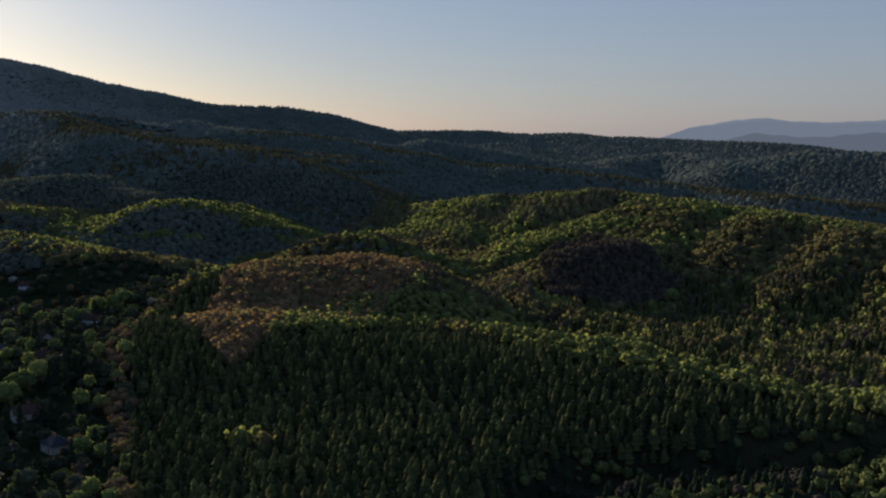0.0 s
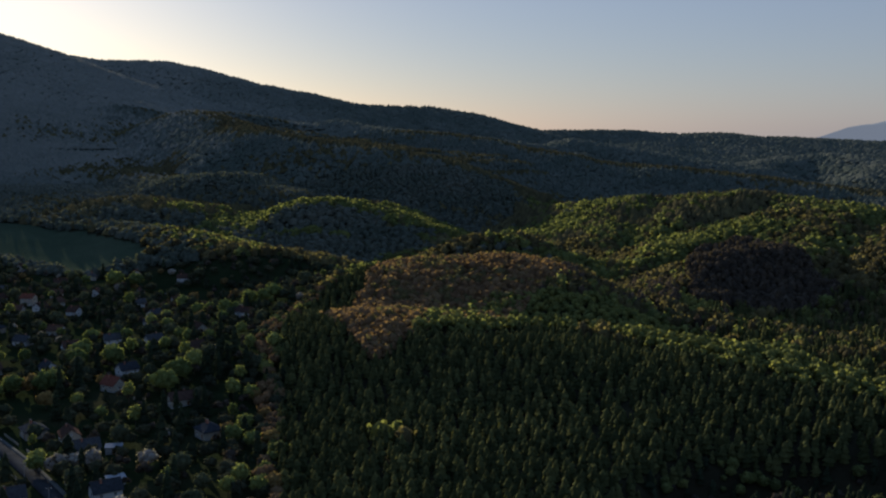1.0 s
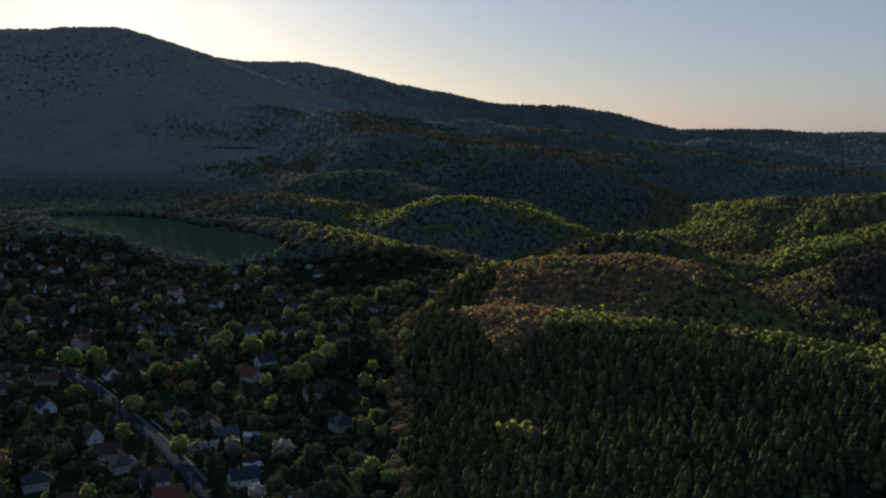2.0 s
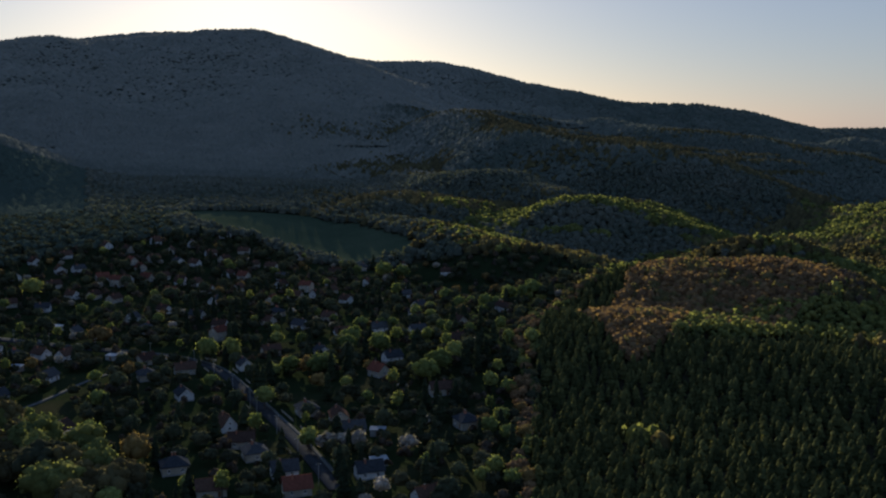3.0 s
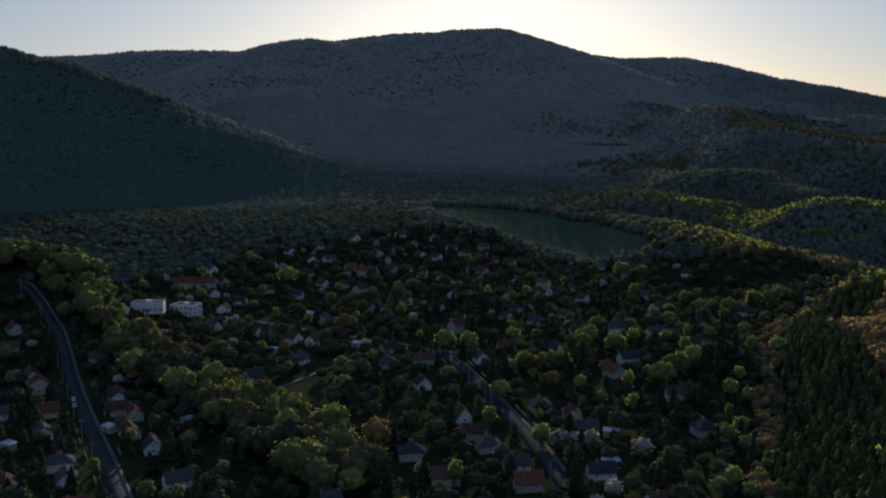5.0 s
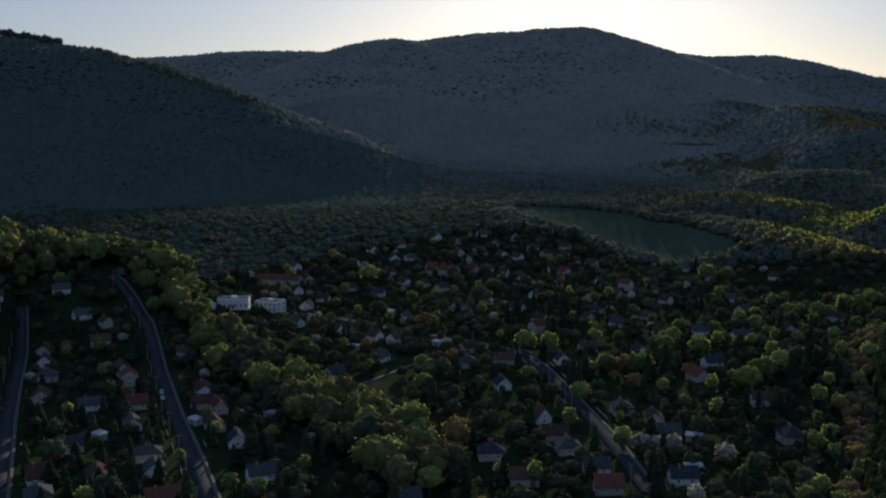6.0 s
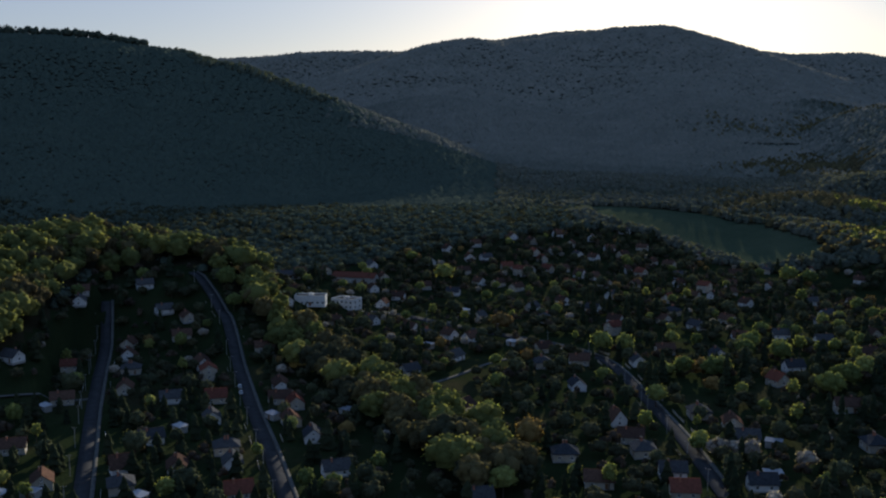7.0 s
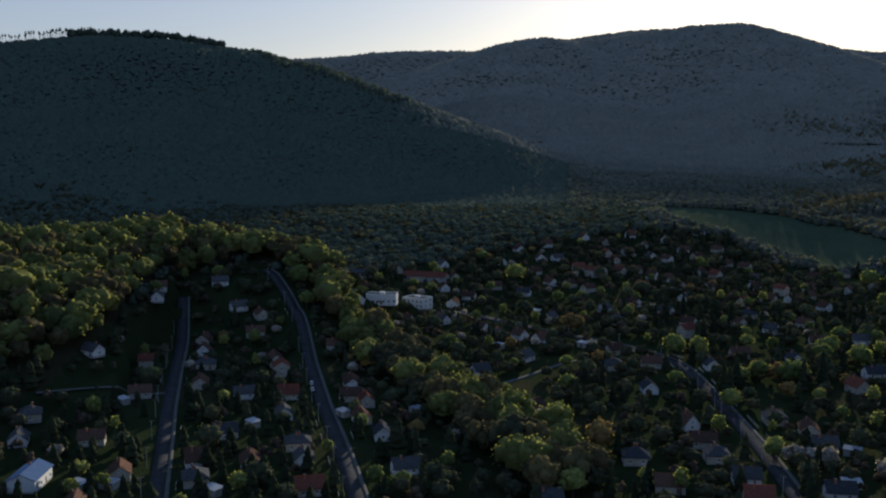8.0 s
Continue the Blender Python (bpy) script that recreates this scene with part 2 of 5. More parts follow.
def ground_height(x, y):
    x, y = np.asarray(x, float), np.asarray(y, float)
    r = np.hypot(x, y)
    along = (-x + y) * 0.7071
    z = (26 * smooth(520, 860, along) + 55 * smooth(850, 1900, along)) * smooth(300, 520, -x)
    z = z - 24 * np.maximum(smooth(470, 640, y) * smooth(-300, -140, x), smooth(700, 830, y) * smooth(-440, -280, x))
    off_crest = np.full(x.shape, 200.0)
    for line, slope, round_off, blend in RIDGES:
        h, d = crest(x, y, line, slope, round_off)
        off_crest = np.where(h > z, d, off_crest)
        z = np.maximum(z, h) + np.maximum(blend - np.abs(z - h), 0) ** 2 / (4 * blend)
    for line, depth, wide in GULLIES:
        d = crest(x, y, [(px, py, 0) for px, py in line], 1.0, 0.0)[1]
        z = z - depth * np.exp(-(d / wide) ** 2)
    rough = smooth(450, 1500, r)
    z = z - np.abs(waves(x, y, 380, 3)) * 22 * rough * smooth(0, 60, z) * smooth(30, 260, off_crest) + waves(x, y, 90, 5, 3) * (0.8 + 1.6 * rough) * smooth(200, 500, r)
    z = z + waves(x, y, 230, 9, 2) * 7 * smooth(640, 900, r) * (1 - smooth(2000, 2400, r)) * smooth(25, 130, off_crest)
    return z - 25 * smooth(3600, 3850, r)


def inside(x, y, polygon):
    hit = np.zeros(x.shape, bool)
    for (ax, ay), (bx, by) in zip(polygon, polygon[1:] + polygon[:1]):
        if ay != by:
            hit ^= ((ay > y) != (by > y)) & (x < (bx - ax) * (y - ay) / (by - ay) + ax)
    return hit


def mesh_from(name, verts, faces, mats, index=None, tint=None, smooth_shade=False):
    """A mesh object from arrays: verts (n, 3), faces (m, 3 or 4)."""
    me = bpy.data.meshes.new(name)
    n, k = faces.shape
    me.vertices.add(len(verts)), me.loops.add(n * k), me.polygons.add(n)
    me.vertices.foreach_set("co", np.ascontiguousarray(verts, np.float32).ravel())
    me.loops.foreach_set("vertex_index", np.ascontiguousarray(faces, np.int32).ravel())
    me.polygons.foreach_set("loop_start", np.arange(0, n * k, k, dtype=np.int32))
    for mat in mats:
        me.materials.append(mat)
    if index is not None:
        me.polygons.foreach_set("material_index", np.ascontiguousarray(index, np.int32))
    if tint is not None:
        me.attributes.new("tint", "FLOAT", "FACE").data.foreach_set("value", np.ascontiguousarray(tint, np.float32))
    me.update(calc_edges=True)
    if smooth_shade:
        me.polygons.foreach_set("use_smooth", np.ones(n, bool))
    return new(name, me)


def part(name, bm, material, parent=None, label=""):
    me = bpy.data.meshes.new(name)
    bm.to_mesh(me)
    bm.free()
    me.materials.append(material)
    ob = new(name, me)
    ob.parent = parent
    return tagged(ob, label)


# Stretches of open land, seen from above.
MEADOW_EDGE = [(-545, 726), (-489, 753), (-449, 775), (-401, 761), (-340, 718), (-297, 680), (-315, 661), (-337, 643), (-385, 657), (-438, 666), (-489, 665)]
VILLAGE_EDGE = [(-62, 185), (-108, 350), (-143, 450), (-140, 500), (-128, 555), (-150, 640), (-206, 673), (-258, 655), (-303, 640), (-360, 628), (-433, 653), (-472, 621), (-478, 596), (-492, 520), (-496, 469), (-501, 395), (-513, 360), (-412, 293), (-386, 274), (-388, 262), (-412, 264), (-440, 264), (-456, 256), (-465, 224), (-417, 182), (-359, 126), (-300, 30), (-190, 40)]

# ---- ground: one sheet to the horizon ----
ring = np.concatenate([[0, 40, 80, 120], np.geomspace(150, 3850, 250)])
turn = np.radians(np.concatenate([np.arange(-32, 84, 0.45), np.arange(84, 328, 4.0)]))
gr, ga = np.meshgrid(ring, turn, indexing="ij")
gx, gy = -np.sin(ga) * gr, np.cos(ga) * gr
gz = ground_height(gx, gy)
cols = len(turn)
i, j = np.meshgrid(np.arange(len(ring) - 1), np.arange(cols), indexing="ij")
quads = np.stack([i * cols + j, i * cols + (j + 1) % cols, (i + 1) * cols + (j + 1) % cols, (i + 1) * cols + j], -1).reshape(-1, 4)[:, ::-1]
pts = np.stack([gx, gy, gz], -1).reshape(-1, 3)
mid = pts[quads].mean(1)
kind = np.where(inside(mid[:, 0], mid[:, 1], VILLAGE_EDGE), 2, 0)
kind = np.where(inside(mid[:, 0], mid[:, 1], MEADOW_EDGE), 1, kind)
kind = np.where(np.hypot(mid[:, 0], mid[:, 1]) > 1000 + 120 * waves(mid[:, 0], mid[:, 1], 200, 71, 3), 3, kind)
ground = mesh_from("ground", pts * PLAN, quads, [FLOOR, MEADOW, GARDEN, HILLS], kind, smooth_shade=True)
tagged(ground, "wooded hills and valley floor of soil, grass and leaf litter", "ground", kind="structure")


# ---- trees as shapes: lumpy boughs with loose sprays of leaves round them ----
def sprays(centres, outward, size, rng, flat=0.35):
    """A small bent leaf spray (two triangles) at each centre, facing roughly outward."""
    n = len(centres)
    nrm = outward + rng.normal(0, flat, (n, 3))
    nrm /= np.linalg.norm(nrm, axis=1, keepdims=True)
    a = np.cross(nrm, rng.normal(0, 1, (n, 3)))
    a /= np.linalg.norm(a, axis=1, keepdims=True)
    b = np.cross(nrm, a)
    s = size * rng.uniform(0.7, 1.3, (n, 1))
    v = np.stack([centres - a * s, centres - b * s * 0.8 - nrm * s * 0.25, centres + a * s, centres + b * s * 0.8 - nrm * s * 0.25], 1)
    q = np.arange(n)[:, None] * 4
    return v.reshape(-1, 3), np.concatenate([q + [0, 1, 2], q + [0, 2, 3]])


def joined(pieces):
    vs, fs, base = [], [], 0
    for v, f in pieces:
        vs.append(v), fs.append(f + base)
        base += len(v)
    return np.concatenate(vs), np.concatenate(fs)


def lump(rng, mid, rad, sides=5, rings=((-0.55, 0.7), (0.05, 1.0), (0.65, 0.72)), high=1.0):
    """A rough bough of foliage, open below."""
    v, f = [], []
    for h, w in rings:
        a = np.arange(sides) * 6.2832 / sides + rng.uniform(0, 1.2)
        w2 = rad * w * rng.uniform(0.72, 1.2, sides)
        v.append(np.stack([np.cos(a) * w2, np.sin(a) * w2, rad * high * (h + rng.uniform(-0.16, 0.16, sides))], -1))
    v.append(np.array([[rng.uniform(-0.2, 0.2) * rad, rng.uniform(-0.2, 0.2) * rad, rad * high]]))
    for k in range(len(rings) - 1):
        for s in range(sides):
            a, b = k * sides + s, k * sides + (s + 1) % sides
            f += [(a, b, b + sides), (a, b + sides, a + sides)]
    k = (len(rings) - 1) * sides
    f += [(k + s, k + (s + 1) % sides, k + sides) for s in range(sides)]
    return np.concatenate(v) + np.asarray(mid), np.array(f)


def broad_crown(rng, lobes=4, leaves=30, size=0.15, low=0.22, wide=0.42, sides=5):
    """Crown of unit height: lobes of foliage at different heights, gaps between, sprays on their skins."""
    pieces, c, o = [], [], []
    start = rng.uniform(0, 6.28)
    for k in range(lobes):
        a = start + k * 6.2832 / max(1, lobes - 1) + rng.uniform(-0.4, 0.4)
        top = k == 0
        h = rng.uniform(0.66, 0.74) if top else rng.uniform(low + 0.2, 0.62)
        reach = 0.06 if top else wide * rng.uniform(0.42, 0.62)
        rad = wide * (rng.uniform(0.5, 0.62) if top else rng.uniform(0.42, 0.58))
        mid = np.array([math.cos(a) * reach, math.sin(a) * reach, h])
        pieces.append(lump(rng, mid, rad, sides))
        d = rng.normal(0, 1, (leaves // lobes, 3))
        d[:, 2] = np.abs(d[:, 2]) - 0.4
        d /= np.linalg.norm(d, axis=1, keepdims=True)
        c.append(mid + d * rad * rng.uniform(0.92, 1.22, (len(d), 1)))
        o.append(d)
    pieces.append(sprays(np.concatenate(c), np.concatenate(o), size * 0.5, rng, 0.6))
    return joined(pieces)


def pine_crown(rng, tiers=4, leaves=12, wide=0.25, low=0.10, sides=6, size=0.15):
    """Whorls of boughs, each a ragged skirt."""
    pieces = []
    for k in range(tiers):
        z = low + (1 - low) * k / tiers
        w = wide * (1.0 - 0.78 * k / tiers) * (0.86 if k == 0 else 1.0)
        a = np.arange(sides) * 6.2832 / sides + rng.uniform(0, 1)
        w2 = w * rng.uniform(0.7, 1.25, sides)
        skirt = np.stack([np.cos(a) * w2, np.sin(a) * w2, z + rng.uniform(-0.05, 0.04, sides)], -1)
        tip = np.array([[rng.uniform(-0.015, 0.015), rng.uniform(-0.015, 0.015), min(1.0, z + (1 - low) / tiers * 1.7)]])
        pieces.append((np.concatenate([skirt, tip]), np.array([(s, (s + 1) % sides, sides) for s in range(sides)])))
    if leaves:
        h = low + (1 - low) * rng.uniform(0, 0.85, leaves)
        a = rng.uniform(0, 6.28, leaves)
        rad = wide * (1.02 - h * 0.95) * rng.uniform(0.75, 1.1, leaves)
        c = np.stack([np.cos(a) * rad, np.sin(a) * rad, h], -1)
        pieces.append(sprays(c, np.stack([np.cos(a), np.sin(a), np.full(leaves, 0.5)], -1), size * 0.5 * (1.1 - 0.6 * h[:, None]), rng, 0.4))
    return joined(pieces)


def small_crown(rng, leaves=4):
    return joined([lump(rng, (0, 0, 0.45), 0.47, 5, ((-0.4, 0.9), (0.45, 0.82)), 1.1), skin(rng, leaves)])


def skin(rng, leaves):
    d = rng.normal(0, 1, (leaves, 3))
    d[:, 2] = np.abs(d[:, 2]) * 0.8
    d /= np.linalg.norm(d, axis=1, keepdims=True)
    return sprays(np.array([0, 0, 0.5]) + d * 0.46 * rng.uniform(0.9, 1.2, (leaves, 1)), d, 0.13, rng, 0.7)


def cap_crown(rng, sides=6):
    """Rounded top of a tree in a closed canopy."""
    return lump(rng, (0, 0, 0.35), 0.5, sides, ((-0.35, 1.0),), 1.25)


def fine_crown(rng, boughs, leaves, wide=0.42, low=0.2, size=0.08, sides=5):
    """Crown of many small boughs spread over a rounded outline, loose sprays between."""
    pieces, c, o = [], [], []
    k = np.arange(boughs) + 0.5
    up = 1 - 1.55 * k / boughs
    a = k * 2.39996 + rng.uniform(0, 6.28)
    flat = np.sqrt(np.maximum(0.05, 1 - up ** 2))
    for q in range(boughs):
        d = np.array([math.cos(a[q]) * flat[q], math.sin(a[q]) * flat[q], up[q]])
        reach = rng.uniform(0.56, 0.74)
        mid = np.array([0, 0, 0.58]) + d * np.array([wide, wide, 0.36]) * reach
        rad = wide * rng.uniform(0.28, 0.44)
        pieces.append(lump(rng, mid, rad, sides, ((-0.5, 0.75), (0.35, 0.95))))
        n = leaves // boughs
        e = rng.normal(0, 1, (n, 3)) + d * 0.8
        e /= np.linalg.norm(e, axis=1, keepdims=True)
        c.append(mid + e * rad * rng.uniform(0.9, 1.35, (n, 1)))
        o.append(e)
    pieces.append(lump(rng, (0, 0, 0.56), wide * 0.82, sides + 2, ((-0.6, 0.75), (0.0, 1.0), (0.55, 0.8))))
    pieces.append(sprays(np.concatenate(c), np.concatenate(o), size * 0.5, rng, 0.6))
    return joined(pieces)


def big_crown(rng, wide=0.40):
    return fine_crown(rng, 13, 117, wide, size=0.06)


def big_pine(rng):
    return pine_crown(rng, 7, 90, 0.20, 0.08, 8, 0.09)


def scatter(rng, spacing, box, keep):
    x0, y0, x1, y1 = box
    xs, ys = np.meshgrid(np.arange(x0, x1, spacing), np.arange(y0, y1, spacing), indexing="ij")
    x = (xs + rng.uniform(-0.45, 0.45, xs.shape) * spacing).ravel()
    y = (ys + rng.uniform(-0.45, 0.45, ys.shape) * spacing).ravel()
    ok = keep(x, y)
    return x[ok], y[ok]


def plant(name, label, x, y, shapes, height, material, rng, sway=0.25, sink=0.03, plump=(0.85, 1.2), tint=None, jitter=0.2):
    """One stand of many trees, joined: every tree its own size, turn and tint. Places and height in units of the plan."""
    if len(x) == 0:
        return None
    z = ground_height(x, y)
    which = rng.integers(0, len(shapes), len(x))
    hs = height * rng.uniform(1 - sway, 1 + sway, len(x))
    ws = hs * rng.uniform(*plump, len(x))
    spin = rng.uniform(0, 6.28, len(x))
    tn = rng.uniform(0, 1, len(x)) if tint is None else np.clip(tint + rng.normal(0, jitter, len(x)), 0, 1)
    vs, fs, ts, base = [], [], [], 0
    for k, (v, f) in enumerate(shapes):
        m = np.nonzero(which == k)[0]
        if len(m) == 0:
            continue
        co, si = np.cos(spin[m])[:, None], np.sin(spin[m])[:, None]
        px = (v[None, :, 0] * co - v[None, :, 1] * si) * ws[m][:, None] + x[m][:, None]
        py = (v[None, :, 0] * si + v[None, :, 1] * co) * ws[m][:, None] + y[m][:, None]
        pz = (v[None, :, 2] - sink) * hs[m][:, None] + z[m][:, None]
        vs.append(np.stack([px, py, pz], -1).reshape(-1, 3) * PLAN)
        fs.append((f[None] + (base + np.arange(len(m)) * len(v))[:, None, None]).reshape(-1, f.shape[1]))
        ts.append(np.repeat(tn[m], len(f)))
        base += len(m) * len(v)
    ob = mesh_from(name, np.concatenate(vs), np.concatenate(fs), [material], tint=np.concatenate(ts), smooth_shade=True)
    return tagged(ob, label, "forest", kind="stuff")


def polar(x, y):
    return np.hypot(x, y), np.degrees(np.arctan2(-x, y))


rng = np.random.default_rng(7)
# ---- stands of trees ----
BROWN_STAND = [(-111, 566), (-112, 460), (-116, 444), (-78, 369), (-66, 416), (-64, 435), (-36, 451), (-18, 521), (-6, 541), (-30, 640), (-100, 640)]
GREEN_BAND = [(-69, 409), (-69, 467), (-39, 500), (-3, 506), (35, 515), (61, 492), (93, 388), (124, 351), (162, 345), (145, 308), (92, 345), (48, 381), (28, 408), (10, 445), (-20, 452), (-43, 423)]
DARK_STAND = [(62, 610), (73, 720), (113, 747), (141, 679), (150, 617), (126, 586), (87, 569), (60, 559)]
CLEARING = [(55, 593), (83, 563), (59, 518), (48, 531)]
NEAR_RISE = [(9, 219), (18, 283), (38, 301), (82, 303), (143, 305), (124, 219)]
TREE_BELT = [(-420, 282), (-389, 279), (-323, 267), (-280, 247), (-231, 237), (-203, 225), (-167, 203), (-178, 190), (-200, 198), (-238, 210), (-279, 225), (-331, 243), (-385, 260)]
LEFT_WOOD = [(-365, 95), (-365, 125), (-400, 170), (-440, 195), (-461, 219), (-458, 230), (-456, 258), (-440, 266), (-410, 266), (-390, 262), (-388, 272), (-410, 290), (-455, 302), (-500, 310), (-560, 300), (-610, 250), (-620, 150), (-560, 60), (-450, 20)]
FELLED = [(-1379, 252), (-1352, 420), (-1347, 507), (-1484, 560), (-1568, 420), (-1512, 252)]

pines = [pine_crown(rng) for k in range(6)]
tall_rounds = [fine_crown(rng, 14, 98, size=0.055) for k in range(7)]
wood_rounds = [fine_crown(rng, 9, 36, size=0.07) for k in range(7)]
rounds_light = [broad_crown(rng, 3, 20, 0.18) for k in range(6)]
fine_trees = [small_crown(rng, 10) for k in range(7)]
caps = [cap_crown(rng) for k in range(8)]


def open_land(x, y):
    return inside(x, y, MEADOW_EDGE) | inside(x, y, VILLAGE_EDGE)


def hill_side(r):
    """Where the plantation's flank ends, in degrees, for each distance."""
    return np.interp(r, [430, 480, 520, 560, 640], [17.6, 16.6, 15.0, 12.3, 6.0])


def hill(x, y):
    r, a = polar(x, y)
    return (a < hill_side(r)) & (a > -28) & (r > 170) & (r < 640) & ~inside(x, y, CLEARING)


def plantation(x, y):
    r, a = polar(x, y)
    other = inside(x, y, BROWN_STAND) | inside(x, y, GREEN_BAND)
    beyond = y > np.interp(x, [-160, -90, 0, 40, 130, 300], [560, 575, 440, 400, 318, 290])
    return hill(x, y) & ~other & ~beyond & ~inside(x, y, NEAR_RISE) & (waves(x, y, 45, 8, 2) < 0.56)


def near_mix(x, y):
    r, a = polar(x, y)
    return (a < hill_side(r)) & (a > -28) & (r > 170) & (r < 640) & ~plantation(x, y) & ~inside(x, y, BROWN_STAND) & ~inside(x, y, GREEN_BAND) & ~inside(x, y, DARK_STAND) & ~inside(x, y, CLEARING) & ~open_land(x, y) & ~inside(x, y, NEAR_RISE)


x, y = scatter(rng, 3.45, (-190, 150, 260, 600), plantation)
plant("pine_plantation", "dense young pine plantation covering the near hillside", x, y, pines, 5.4, PINE, rng, 0.35, plump=(1.1, 1.5))
x, y = scatter(rng, 3.5, (-190, 300, 120, 640), lambda x, y: inside(x, y, BROWN_STAND))
leafing = waves(x, y, 45, 91, 3) + rng.normal(0, 0.2, len(x)) > 0.28
plant("bare_woodland", "reddish brown budding deciduous trees on the hilltop", x[~leafing], y[~leafing], fine_trees, 5.2, BROWN, rng, 0.28, plump=(1.0, 1.5))
plant("leafing_woodland", "olive green leafing trees among the bare wood", x[leafing], y[leafing], fine_trees, 5.2, MIXED, rng, 0.3, plump=(1.0, 1.45), tint=0.75)
x, y = scatter(rng, 4.0, (-140, 200, 340, 640), lambda x, y: inside(x, y, GREEN_BAND))
plant("leafy_band", "fresh green deciduous trees along the hill crest", x, y, rounds_light, 5.8, GREEN, rng, 0.4, plump=(0.9, 1.3), tint=0.65)
x, y = scatter(rng, 4.0, (0, 480, 260, 760), lambda x, y: inside(x, y, DARK_STAND))
plant("dark_bare_stand", "dark brown bare wood on a spur", x, y, fine_trees, 7.5, BARE_DARK, rng, plump=(0.65, 0.95))
x, y = scatter(rng, 3.8, (-190, 150, 340, 660), near_mix)
# More green near the crests: grazing sunlight on the tops put into the colour.
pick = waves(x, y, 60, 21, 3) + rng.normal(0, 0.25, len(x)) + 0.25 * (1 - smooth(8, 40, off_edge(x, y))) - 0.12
pick = np.where((polar(x, y)[1] < -7 + 6 * waves(x, y, 70, 17, 2)) & (rng.uniform(0, 1, len(x)) < 0.68), 0.5, pick)
some = (pick < 0.14) & (pick > -0.3)
plant("mixed_wood", "mixed woodland of budding and green trees on the slope", x[some], y[some], fine_trees, 6.6, MIXED, rng, 0.4, plump=(0.62, 0.95))
plant("bare_wood", "brown bare trees scattered through the woodland", x[pick <= -0.3], y[pick <= -0.3], fine_trees, 6.4, BARE_DARK, rng, 0.35, plump=(0.6, 0.9), tint=0.9)
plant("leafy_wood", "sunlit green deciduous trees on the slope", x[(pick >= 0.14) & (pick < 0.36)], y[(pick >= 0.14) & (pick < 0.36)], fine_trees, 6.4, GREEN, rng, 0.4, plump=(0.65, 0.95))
plant("scattered_pines", "dark pines scattered through the woodland", x[pick >= 0.36], y[pick >= 0.36], pines, 6.8, PINE, rng, 0.4, plump=(0.8, 1.2))
x, y = scatter(rng, 3.4, (0, 200, 160, 320), lambda x, y: inside(x, y, NEAR_RISE))
u = waves(x, y, 30, 23, 3) + rng.normal(0, 0.25, len(x))
plant("rise_bushes", "low green bushes on the nearest rise", x[u > 0], y[u > 0], wood_rounds, 4.2, GREEN, rng, 0.45, plump=(0.8, 1.1), tint=0.4)
plant("rise_pines", "young dark pines on the nearest rise", x[(u <= 0) & (u > -0.4)], y[(u <= 0) & (u > -0.4)], pines, 5.2, HEDGE, rng, 0.4, plump=(0.9, 1.3))
plant("rise_scrub", "brown budding scrub on the nearest rise", x[u <= -0.4], y[u <= -0.4], wood_rounds, 3.8, BARE_DARK, rng, 0.4, plump=(0.8, 1.1))
x, y = scatter(rng, 4.4, (-240, 180, -40, 560), lambda x, y: (np.abs(polar(x, y)[1] - hill_side(polar(x, y)[0]) - 0.3) < 0.6 + 0.25 * waves(x, y, 30, 4, 2)) & (polar(x, y)[0] > 190) & (polar(x, y)[0] < 545))
u = rng.uniform(0, 1, len(x))
plant("hill_edge_trees", "row of rusty budding trees along the plantation edge", x[u < 0.6], y[u < 0.6], wood_rounds, 5.2, BROWN, rng, tint=0.6)
plant("hill_edge_bushes", "fresh green bushes along the plantation edge", x[u >= 0.6], y[u >= 0.6], wood_rounds, 5.0, GREEN, rng, tint=0.5)
x, y = scatter(rng, 6.6, (-620, 60, -100, 400), lambda x, y: inside(x, y, TREE_BELT))
u = waves(x, y, 24, 14, 2) + rng.normal(0, 0.3, len(x))
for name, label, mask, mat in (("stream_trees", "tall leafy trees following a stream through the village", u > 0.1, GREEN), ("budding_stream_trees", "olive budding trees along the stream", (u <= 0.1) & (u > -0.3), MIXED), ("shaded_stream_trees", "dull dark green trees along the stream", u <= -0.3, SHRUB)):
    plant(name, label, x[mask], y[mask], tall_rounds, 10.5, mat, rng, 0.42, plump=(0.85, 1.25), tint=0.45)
x, y = scatter(rng, 7.5, (-760, 0, -250, 420), lambda x, y: inside(x, y, LEFT_WOOD) & ~inside(x, y, VILLAGE_EDGE))
u = rng.uniform(0, 1, len(x))
plant("dull_knoll_wood", "olive budding trees among the knoll wood", x[u < 0.3], y[u < 0.3], wood_rounds, 11.5, MIXED, rng, 0.3, plump=(0.9, 1.2), tint=0.3)
x, y = x[u >= 0.3], y[u >= 0.3]
plant("knoll_wood", "dense green deciduous wood on a knoll above the village", x, y, wood_rounds, 12.5, GREEN, rng, 0.3, plump=(0.9, 1.3), tint=0.38)
x, y = scatter(rng, 6.0, (-440, 40, -160, 260), lambda x, y: (polar(x, y)[1] > 50) & (polar(x, y)[1] < 79) & ~inside(x, y, LEFT_WOOD) & ~inside(x, y, VILLAGE_EDGE) & ~inside(x, y, TREE_BELT))
plant("valley_conifers", "dark conifers at the foot of the knoll", x, y, pines, 9.0, HEDGE, rng, 0.35, plump=(0.9, 1.3))


